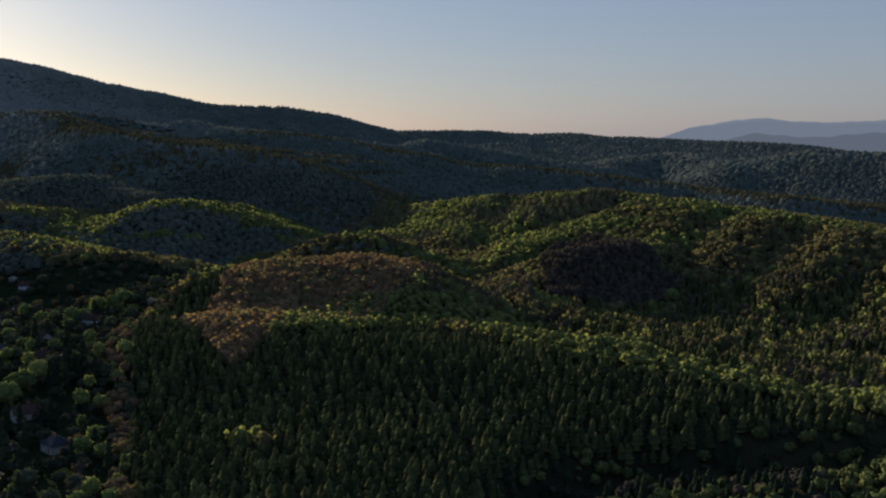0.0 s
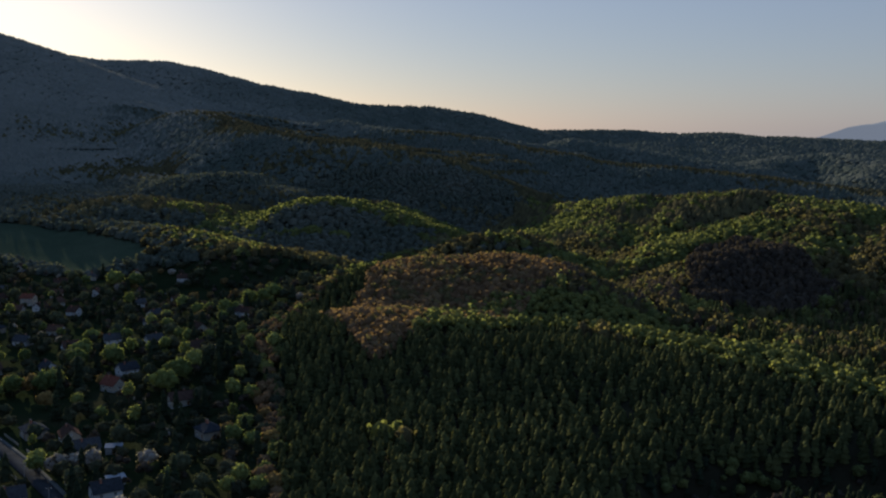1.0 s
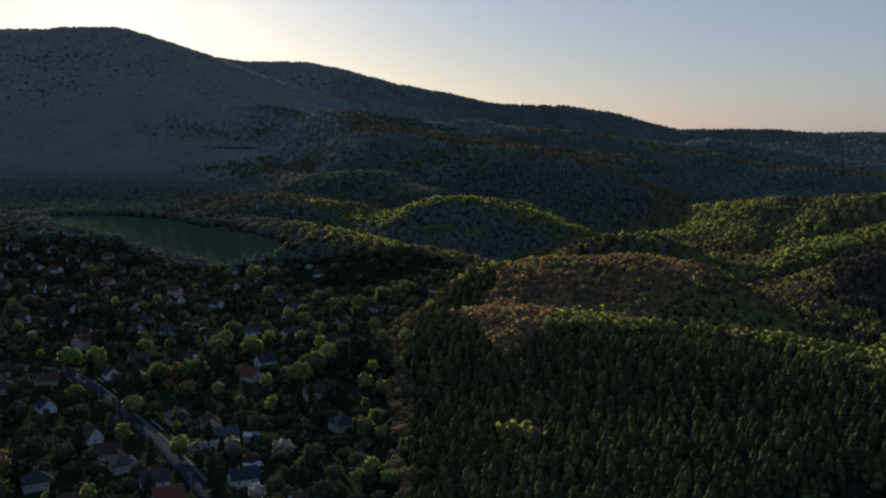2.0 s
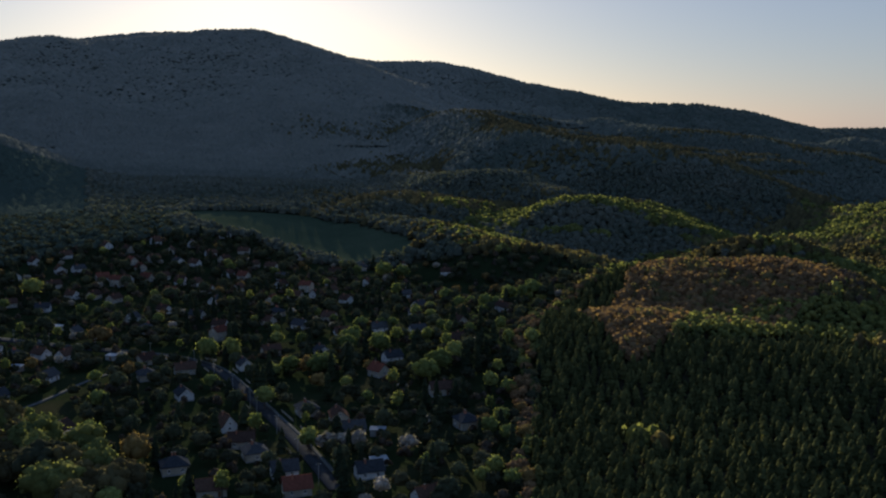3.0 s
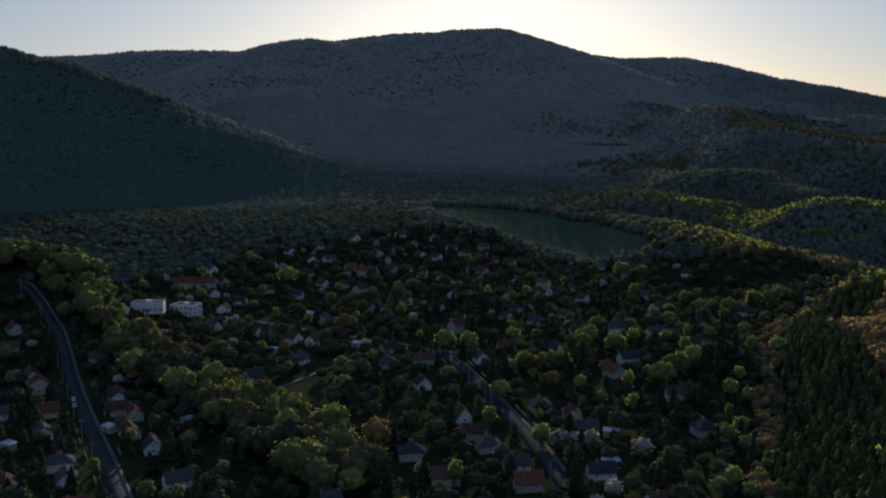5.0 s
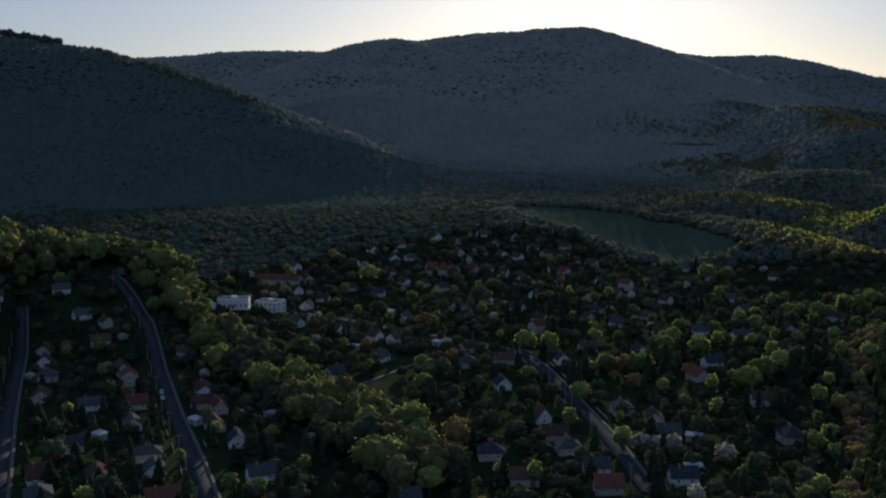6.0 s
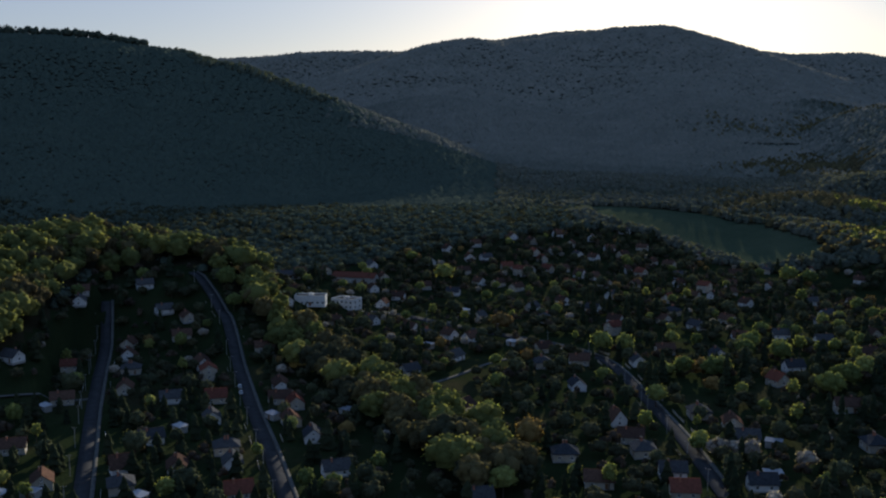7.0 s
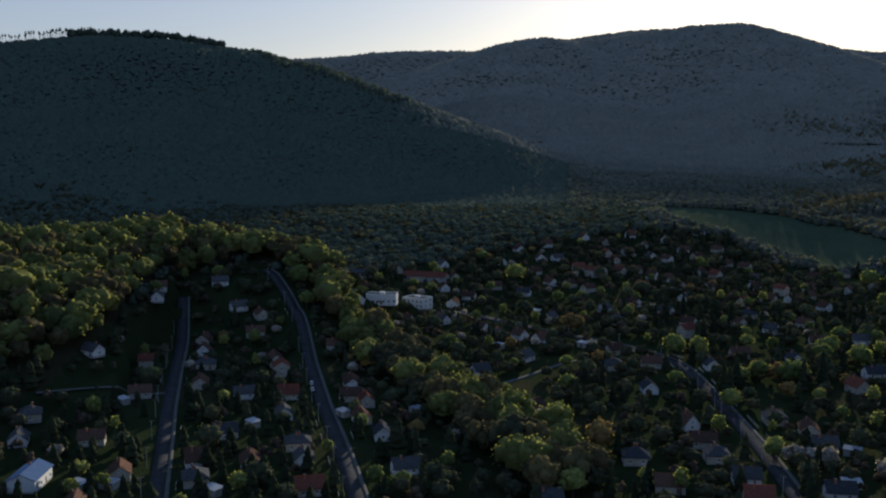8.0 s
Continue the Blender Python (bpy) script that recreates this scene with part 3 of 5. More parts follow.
def middle(x, y):
    r, a = polar(x, y)
    return (a > -28) & (a < 79) & (r < 1200) & (((a <= 17.6) & (r > 640)) | ((a > 17.6) & (r > 430)) | ((a > hill_side(r)) & (r > 480))) & ~open_land(x, y) & ~inside(x, y, LEFT_WOOD) & ~inside(x, y, FELLED) & ~inside(x, y, DARK_STAND) & ~inside(x, y, TREE_BELT)


x, y = scatter(rng, 5.0, (-1200, 0, 600, 1200), middle)
r, a = polar(x, y)
spread = rng.normal(0, 0.16, len(x))
patch = waves(x, y, 110, 31, 4) + spread


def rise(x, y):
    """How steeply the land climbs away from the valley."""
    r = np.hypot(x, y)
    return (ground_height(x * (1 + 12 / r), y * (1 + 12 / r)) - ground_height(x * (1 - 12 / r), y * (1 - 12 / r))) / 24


# Steep faces get darker canopy than gentle ground: shade put in as colour.
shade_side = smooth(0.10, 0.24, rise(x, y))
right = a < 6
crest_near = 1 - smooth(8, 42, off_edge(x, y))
# Green patches at random, favoured on crests and middle steps to paint sunlight there.
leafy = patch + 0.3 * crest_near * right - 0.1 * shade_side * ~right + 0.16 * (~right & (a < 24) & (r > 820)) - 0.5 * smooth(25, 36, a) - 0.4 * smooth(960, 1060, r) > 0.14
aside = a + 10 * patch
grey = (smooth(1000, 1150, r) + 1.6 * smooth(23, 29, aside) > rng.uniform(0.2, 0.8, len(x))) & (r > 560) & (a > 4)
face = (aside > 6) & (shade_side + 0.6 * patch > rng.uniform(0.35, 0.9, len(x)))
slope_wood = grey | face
# Low wood above the village: the ridge's shade is put into its dark colour.
scrub = (a > 36 + 4 * patch) & (r < 900 + 80 * patch)
leafy &= ~slope_wood & ~scrub
mid = ~leafy & ~slope_wood & ~scrub
plant("valley_wood", "mixed woodland covering the lower slopes", x[mid & (r < 820)], y[mid & (r < 820)], fine_trees, 6.0, MIXED, rng, 0.4, 0.12, plump=(0.9, 1.35))
plant("upper_valley_wood", "mixed budding woodland higher up the slopes", x[mid & (r >= 820)], y[mid & (r >= 820)], caps, 6.0, MIXED, rng, 0.4, 0.12, plump=(1.1, 1.6))
plant("valley_leafy_wood", "bright green leafing trees in patches, sunlight in their colour", x[leafy], y[leafy], fine_trees, 6.0, GREEN, rng, 0.4, 0.12, plump=(0.9, 1.35), tint=0.4)
low_wood = slope_wood & (a < 42) & ~scrub
plant("foot_wood", "dark grey-green woodland at the mountain foot, shade in its colour", x[low_wood], y[low_wood], fine_trees, 5.6, FAR, rng, 0.4, 0.15, plump=(1.0, 1.5), tint=0.04 + 0.3 * 1.6 * smooth(850, 1400, r[low_wood]) * smooth(22, 27, a[low_wood]), jitter=0.08)
side_wood = slope_wood & (a >= 42) & ~scrub
low = scrub & (rng.uniform(0, 1, len(x)) < 0.7)
plant("slope_scrub", "dark green wood on the slope above the village, shade in its colour", x[low], y[low], fine_trees, 4.6, DEEP, rng, 0.3, 0.15, plump=(1.3, 1.8), tint=0.25, jitter=0.12)
plant("slope_thicket", "dull dark wood above the village, shade in its colour", x[scrub & ~low], y[scrub & ~low], fine_trees, 4.6, SHRUB, rng, 0.3, 0.15, plump=(1.3, 1.8))
plant("ridge_wood", "dark green wood covering the ridge side, shade in its colour", x[side_wood], y[side_wood], caps, 4.6, DEEP, rng, 0.3, 0.2, plump=(2.0, 2.6), jitter=0.1, tint=0.4)


def spur_row(x, y):
    return np.abs(y - np.interp(x, [-1298, -1177, -1099, -1026], [776, 756, 774, 801])) < 22 + 12 * waves(x, y, 25, 44, 2)


def crest_row(x, y):
    return np.abs(x - np.interp(y, [512, 557, 647, 721], [-1379, -1361, -1331, -1302])) < 9


x, y = scatter(rng, 5.5, (-1400, 529, -1260, 721), crest_row)
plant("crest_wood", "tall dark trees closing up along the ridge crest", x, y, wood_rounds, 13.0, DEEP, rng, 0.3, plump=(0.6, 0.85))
x, y = scatter(rng, 5.5, (-1298, 720, -1010, 830), spur_row)
# Lighter tint than the ridge wood, painting the sun on the spur.
plant("spur_wood", "grey-green trees along the ridge spur, sunlight in their colour", x, y, fine_trees, 8.0, DEEP, rng, 0.45, plump=(0.9, 1.3), tint=0.9)
x, y = scatter(rng, 3.6, (0, 400, 300, 800), lambda x, y: inside(x, y, CLEARING))
plant("clearing_shrubs", "bright yellow-green shrubs on a small clearing", x, y, fine_trees, 2.8, GREEN, rng, 0.5, plump=(1.0, 1.5), tint=0.95)


def band(near, beyond):
    def keep(x, y):
        r, a = polar(x, y)
        return (a > -28) & (a < 79) & (r >= near) & (r < beyond)
    return keep


x, y = scatter(rng, 6.4, (-2000, 0, 1000, 2000), band(1200, 2000))
r, a = polar(x, y)
chance = waves(x, y, 150, 51, 4) + rng.normal(0, 0.2, len(x))
aside = a + 9 * chance
# Here too steepness picks the colour, bright for sunlit ground, dim for shaded faces.
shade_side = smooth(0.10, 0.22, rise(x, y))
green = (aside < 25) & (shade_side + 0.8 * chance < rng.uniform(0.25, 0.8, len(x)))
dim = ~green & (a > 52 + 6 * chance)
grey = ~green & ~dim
plant("hillside_leafy_wood", "olive and brown budding forest on gentle slopes, brighter as if sunlit", x[green], y[green], caps, 6.0, MIXED, rng, 0.35, 0.1, plump=(1.4, 2.0), tint=0.4)
plant("hillside_wood", "dark green forest on the ridge, shade in its colour", x[dim], y[dim], caps, 5.4, DEEP, rng, 0.3, 0.1, plump=(1.9, 2.5), jitter=0.1, tint=0.4)
# Tint pales with distance like haze and drops again towards the left ridge.
plant("hillside_bare_wood", "grey-green forest on the steep middle slopes, shade and haze in its colour", x[grey], y[grey], caps, 6.0, FAR, rng, 0.35, 0.1, plump=(1.4, 2.0), tint=0.08 + 0.9 * smooth(900, 1550, r[grey]) * smooth(21, 28, aside[grey]) * (1 - 0.7 * smooth(42, 54, a[grey])), jitter=0.08)
x, y = scatter(rng, 10.5, (-3000, 0, 1600, 3000), band(2000, 3000))
r, a = polar(x, y)
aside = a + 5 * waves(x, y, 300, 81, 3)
# Haze in the tint: pale on the mountain; level tops lightened on the right.
plant("mountain_wood", "deciduous forest covering the mountain, greyed in colour for haze", x, y, caps, 8.0, FAR, rng, 0.3, 0.2, plump=(2.0, 2.8), tint=0.1 + 0.9 * smooth(12, 24, aside) + 0.12 * (1 - smooth(0.02, 0.12, rise(x, y))) * (1 - smooth(10, 16, aside)), jitter=0.06)
x, y = scatter(rng, 15.0, (-3300, 0, 2000, 3700), band(3000, 3680))
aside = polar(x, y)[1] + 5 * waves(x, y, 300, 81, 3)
# The distant ridges carry the same haze in their tint.
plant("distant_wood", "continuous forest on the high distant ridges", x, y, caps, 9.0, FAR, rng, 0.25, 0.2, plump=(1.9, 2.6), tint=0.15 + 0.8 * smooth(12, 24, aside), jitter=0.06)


# ---- far blue mountains on the horizon, their haze put in as emission ----
def far_range(name, label, near, heights, colour, haze_glow):
    a = np.radians(np.linspace(-32, -6, 110))
    h = heights(np.degrees(a))
    v = []
    for depth, share in ((near, None), (near + 180, 0.55), (near + 330, 1.0), (near + 500, None)):
        up = np.full(len(a), -2.6) if share is None else np.where(h > 0, h * share, h)
        v.append(np.stack([-np.sin(a) * depth, np.cos(a) * depth, EYE + (near + 330) * np.tan(np.radians(up))], -1))
    n = len(a)
    i, j = np.meshgrid(np.arange(3), np.arange(n - 1), indexing="ij")
    f = np.stack([i * n + j, i * n + j + 1, (i + 1) * n + j + 1, (i + 1) * n + j], -1).reshape(-1, 4)
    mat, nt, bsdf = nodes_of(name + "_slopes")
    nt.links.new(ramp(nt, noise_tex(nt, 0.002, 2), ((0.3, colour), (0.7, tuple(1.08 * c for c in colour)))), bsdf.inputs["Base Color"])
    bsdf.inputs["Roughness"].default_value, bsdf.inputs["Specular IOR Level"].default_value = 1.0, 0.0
    # Emission lifts the slopes to a hazy tone; the ranges are no light source.
    bsdf.inputs["Emission Color"].default_value, bsdf.inputs["Emission Strength"].default_value = (0.98, 1.0, 1.02, 1), haze_glow
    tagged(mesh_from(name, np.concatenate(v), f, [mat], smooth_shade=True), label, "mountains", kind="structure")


def high_range(d):
    h = 0.48 * np.exp(-((d + 17.3) / 2.4) ** 2) + 0.36 * np.exp(-((d + 23.5) / 2.6) ** 2) + 0.10 * np.exp(-((d + 20.5) / 1.2) ** 2) + 0.02 * np.sin(d * 3.1) + 0.012 * np.sin(d * 7.7)
    return (h + 0.1) * smooth(-10.5, -14.5, d) - 0.8 * (1 - smooth(-10.5, -14.5, d))


def low_range(d):
    return -0.30 - 0.12 * np.sin(d * 0.9 + 0.6) + 0.03 * np.sin(d * 4.3) - 0.9 * (1 - smooth(-13.5, -17.5, d))


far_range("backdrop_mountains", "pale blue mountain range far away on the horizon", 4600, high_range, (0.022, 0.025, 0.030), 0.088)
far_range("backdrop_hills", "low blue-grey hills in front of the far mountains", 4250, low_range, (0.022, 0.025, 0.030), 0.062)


# ---- building materials ----
def plaster(name, a, b):
    mat, nt, bsdf = nodes_of(name)
    colour = ramp(nt, object_noise(nt, 0.6, 6), ((0.3, a), (0.7, b)))
    stain = ramp(nt, object_noise(nt, 3.5, 5), ((0.3, (0.82, 0.80, 0.76)), (0.6, (1, 1, 1))))
    nt.links.new(mixed(nt, colour, stain, 1.0, "MULTIPLY"), bsdf.inputs["Base Color"])
    bsdf.inputs["Roughness"].default_value, bsdf.inputs["Specular IOR Level"].default_value = 1.0, 0.0
    bumped(nt, bsdf, object_noise(nt, 12, 3), 0.2, 0.02)
    return mat


def roofing(name, a, b, rough=0.9):
    """Courses of tiles: wavy relief, each patch with its own weathering."""
    mat, nt, bsdf = nodes_of(name)
    info = nt.nodes.new("ShaderNodeObjectInfo")
    colour = ramp(nt, object_noise(nt, 1.1, 6), ((0.3, a), (0.7, b)))
    age = ramp(nt, info.outputs["Random"], ((0.0, (0.65, 0.66, 0.70)), (1.0, (1.2, 1.12, 1.05))))
    nt.links.new(mixed(nt, colour, age, 1.0, "MULTIPLY"), bsdf.inputs["Base Color"])
    bsdf.inputs["Roughness"].default_value, bsdf.inputs["Specular IOR Level"].default_value = rough, 0.0
    co, wave = nt.nodes.new("ShaderNodeTexCoord"), nt.nodes.new("ShaderNodeTexWave")
    wave.bands_direction = "X"
    wave.inputs["Scale"].default_value, wave.inputs["Distortion"].default_value = 1.4, 0.8
    nt.links.new(co.outputs["Object"], wave.inputs["Vector"])
    bumped(nt, bsdf, wave.outputs["Fac"], 0.35, 0.05)
    return mat


WHITE_WALL = plaster("white_plaster", (0.40, 0.40, 0.40), (0.50, 0.50, 0.49))
CREAM_WALL = plaster("cream_plaster", (0.26, 0.235, 0.19), (0.34, 0.305, 0.25))
GREY_WALL = plaster("grey_plaster", (0.20, 0.20, 0.195), (0.28, 0.275, 0.26))
RED_ROOF = roofing("red_tiles", (0.085, 0.036, 0.026), (0.13, 0.052, 0.038))
BROWN_ROOF = roofing("brown_tiles", (0.045, 0.030, 0.024), (0.080, 0.050, 0.038))
GREY_ROOF = roofing("grey_slate", (0.032, 0.034, 0.038), (0.060, 0.063, 0.068), 0.55)
BLUE_ROOF = roofing("blue_sheet_metal", (0.05, 0.08, 0.16), (0.08, 0.12, 0.20), 0.6)
PALE_ROOF = roofing("pale_sheet_roof", (0.24, 0.25, 0.27), (0.32, 0.33, 0.35), 0.5)
BRICK = plaster("chimney_brick", (0.20, 0.09, 0.06), (0.28, 0.13, 0.09))
FRAME_WHITE = plaster("painted_frame", (0.62, 0.62, 0.60), (0.70, 0.70, 0.68))
DOOR_WOOD = plaster("door_wood", (0.10, 0.055, 0.03), (0.15, 0.085, 0.045))
BARK = plaster("bark", (0.050, 0.038, 0.028), (0.085, 0.068, 0.050))
CONCRETE = plaster("weathered_concrete", (0.06, 0.06, 0.058), (0.10, 0.098, 0.092))


def glass():
    mat, nt, bsdf = nodes_of("window_glass")
    bsdf.inputs["Base Color"].default_value = (0.015, 0.018, 0.022, 1)
    bsdf.inputs["Roughness"].default_value = 0.08
    return mat


GLASS = glass()


def asphalt():
    mat, nt, bsdf = nodes_of("asphalt")
    a = ramp(nt, noise_tex(nt, 0.25, 5), ((0.3, (0.026, 0.026, 0.028)), (0.7, (0.042, 0.042, 0.044))))
    g = ramp(nt, noise_tex(nt, 9, 3), ((0.3, (0.8, 0.8, 0.8)), (0.7, (1.15, 1.15, 1.15))))
    nt.links.new(mixed(nt, a, g, 1.0, "MULTIPLY"), bsdf.inputs["Base Color"])
    bsdf.inputs["Roughness"].default_value, bsdf.inputs["Specular IOR Level"].default_value = 1.0, 0.0
    return mat


ASPHALT = asphalt()


# ---- shapes ----
def box(bm, x0, y0, z0, x1, y1, z1):
    m = Matrix.LocRotScale(((x0 + x1) / 2, (y0 + y1) / 2, (z0 + z1) / 2), None, (x1 - x0, y1 - y0, z1 - z0))
    return bmesh.ops.create_cube(bm, size=1, matrix=m)["verts"]


def boxed(*sizes):
    bm = bmesh.new()
    for s in sizes:
        box(bm, *s)
    return bm


def prism(points_a, points_b):
    """A closed solid between two matching outlines."""
    bm = bmesh.new()
    a, b = [bm.verts.new(p) for p in points_a], [bm.verts.new(p) for p in points_b]
    n = len(a)
    bm.faces.new(a[::-1]), bm.faces.new(b)
    for k in range(n):
        bm.faces.new((a[k], a[(k + 1) % n], b[(k + 1) % n], b[k]))
    bmesh.ops.recalc_face_normals(bm, faces=bm.faces)
    return bm


def window(parent, x, y, z, side, w=1.1, h=1.3):
    """side: +1 or -1 along y (front, back), or 'e', 'w' for the gable walls."""
    if side in (1, -1):
        f = boxed((x - w / 2, y - 0.06, z, x + w / 2, y + 0.06, z + h), (x - w / 2 - 0.08, y - 0.12, z - 0.08, x + w / 2 + 0.08, y + 0.12, z))
        p = boxed((x - w / 2 + 0.1, y - 0.075, z + 0.1, x - 0.04, y + 0.075, z + h - 0.1), (x + 0.04, y - 0.075, z + 0.1, x + w / 2 - 0.1, y + 0.075, z + h - 0.1))
    else:
        f = boxed((x - 0.06, y - w / 2, z, x + 0.06, y + w / 2, z + h), (x - 0.12, y - w / 2 - 0.08, z - 0.08, x + 0.12, y + w / 2 + 0.08, z))
        p = boxed((x - 0.075, y - w / 2 + 0.1, z + 0.1, x + 0.075, y - 0.04, z + h - 0.1), (x - 0.075, y + 0.04, z + 0.1, x + 0.075, y + w / 2 - 0.1, z + h - 0.1))
    fr = part("window", f, FRAME_WHITE, parent)
    part("pane", p, GLASS, fr)


def gable_house(name, l, w, eave, rise, wall, roof, label, storeys=1, porch=False):
    """Ridge along x; walls with gables, roof slabs with overhang, chimney, door, windows."""
    ob = tagged(new(name), label, "house", "village houses")
    hl, hw = l / 2, w / 2
    outline = [(-hw, -0.6), (hw, -0.6), (hw, eave), (0, eave + rise), (-hw, eave)]
    part("wall", prism([(-hl, y, z) for y, z in outline], [(hl, y, z) for y, z in outline]), wall, ob)
    part("plinth", boxed((-hl - 0.05, -hw - 0.05, -0.7, hl + 0.05, hw + 0.05, 0.35)), GREY_WALL, ob)
    o, k = 0.55, rise / hw
    top, low = eave + rise + 0.06, eave - k * o + 0.06
    for s in (1, -1):
        sl = [(0, top), (s * (hw + o), low), (s * (hw + o), low + 0.2), (0, top + 0.22)]
        part("roof", prism([(-hl - o, y, z) for y, z in sl], [(hl + o, y, z) for y, z in sl]), roof, ob)
    part("ridge_cap", boxed((-hl - o, -0.15, top + 0.14, hl + o, 0.15, top + 0.28)), roof, ob)
    ch = part("chimney", boxed((hl * 0.3, 0.5, eave, hl * 0.3 + 0.6, 1.1, top + 0.9)), BRICK, ob)
    part("chimney_cap", boxed((hl * 0.3 - 0.08, 0.42, top + 0.9, hl * 0.3 + 0.68, 1.18, top + 1.0)), CONCRETE, ch)
    n = max(2, int(l / 4))
    for st in range(storeys):
        z = 0.95 + 2.7 * st
        for q in range(n):
            x = -hl + (q + 0.5) * l / n
            if not (st == 0 and q == n // 2):
                window(ob, x, -hw, z, -1)
            window(ob, x, hw, z, 1)
        for s in (-1, 1):
            window(ob, s * hl, 0.2, z, "e", 1.3)
    if rise > 2.2:
        for s in (-1, 1):
            window(ob, s * hl, 0, eave + 0.35, "e", 0.9, 1.0)
    door = part("door", boxed((-0.5 + 0.5 * l / n * (1 if n % 2 == 0 else 0), -hw - 0.07, 0.1, 0.5 + 0.5 * l / n * (1 if n % 2 == 0 else 0), -hw + 0.05, 2.15)), DOOR_WOOD, ob)
    if porch:
        part("porch_roof", prism([(-1.8, -hw - 2.0, 2.3), (1.8, -hw - 2.0, 2.3), (1.8, -hw - 2.0, 2.45), (-1.8, -hw - 2.0, 2.45)], [(-1.8, -hw, 2.9), (1.8, -hw, 2.9), (1.8, -hw, 3.05), (-1.8, -hw, 3.05)]), roof, ob)
        for s in (-1.6, 1.6):
            part("porch_post", boxed((s - 0.07, -hw - 1.9, -0.6, s + 0.07, -hw - 1.76, 2.3)), FRAME_WHITE, ob)
    return ob


def hip_house(name, l, w, eave, rise, wall, roof, label, storeys=1):
    ob = tagged(new(name), label, "house", "village houses")
    hl, hw, o = l / 2, w / 2, 0.6
    part("wall", boxed((-hl, -hw, -0.6, hl, hw, eave)), wall, ob)
    part("plinth", boxed((-hl - 0.05, -hw - 0.05, -0.7, hl + 0.05, hw + 0.05, 0.4)), GREY_WALL, ob)
    bm = bmesh.new()
    c = [bm.verts.new(p) for p in ((-hl - o, -hw - o, eave - 0.1), (hl + o, -hw - o, eave - 0.1), (hl + o, hw + o, eave - 0.1), (-hl - o, hw + o, eave - 0.1))]
    d = [bm.verts.new(v.co + Vector((0, 0, 0.2))) for v in c]
    rl = max(0.3, hl - hw * 0.9)
    a, b = bm.verts.new((-rl, 0, eave + rise)), bm.verts.new((rl, 0, eave + rise))
    bm.faces.new(c[::-1])
    for q in range(4):
        bm.faces.new((c[q], c[(q + 1) % 4], d[(q + 1) % 4], d[q]))
    bm.faces.new((d[0], d[1], b, a)), bm.faces.new((d[1], d[2], b)), bm.faces.new((d[2], d[3], a, b)), bm.faces.new((d[3], d[0], a))
    bmesh.ops.recalc_face_normals(bm, faces=bm.faces)
    part("roof", bm, roof, ob)
    for s in (-1, 1):
        ch = part("chimney", boxed((s * rl * 0.6 - 0.3, 0.6, eave + 0.4, s * rl * 0.6 + 0.3, 1.2, eave + rise + 1.0)), BRICK, ob)
        part("chimney_cap", boxed((s * rl * 0.6 - 0.38, 0.52, eave + rise + 1.0, s * rl * 0.6 + 0.38, 1.28, eave + rise + 1.1)), CONCRETE, ch)
    n = max(2, int(l / 4))
    for st in range(storeys):
        z = 0.95 + 2.8 * st
        for q in range(n):
            x = -hl + (q + 0.5) * l / n
            window(ob, x, -hw, z, -1)
            if not (st == 0 and q == 0):
                window(ob, x, hw, z, 1)
        for s in (-1, 1):
            window(ob, s * hl, 0, z, "e", 1.3)
    part("door", boxed((-hl + 0.5 * l / n - 0.5, hw - 0.05, 0.1, -hl + 0.5 * l / n + 0.5, hw + 0.07, 2.15)), DOOR_WOOD, ob)
    return ob


def shed(name, l, w, h, wall, roof, label):
    ob = tagged(new(name), label, "shed", "garden sheds")
    part("wall", boxed((-l / 2, -w / 2, -0.5, l / 2, w / 2, h)), wall, ob)
    part("roof", prism([(-l / 2 - 0.3, -w / 2 - 0.3, h), (-l / 2 - 0.3, w / 2 + 0.3, h + 0.5), (-l / 2 - 0.3, w / 2 + 0.3, h + 0.62), (-l / 2 - 0.3, -w / 2 - 0.3, h + 0.12)],
                       [(l / 2 + 0.3, -w / 2 - 0.3, h), (l / 2 + 0.3, w / 2 + 0.3, h + 0.5), (l / 2 + 0.3, w / 2 + 0.3, h + 0.62), (l / 2 + 0.3, -w / 2 - 0.3, h + 0.12)]), roof, ob)
    part("door", boxed((-0.6, -w / 2 - 0.06, 0, 0.6, -w / 2 + 0.04, 2.0)), DOOR_WOOD, ob)
    return ob


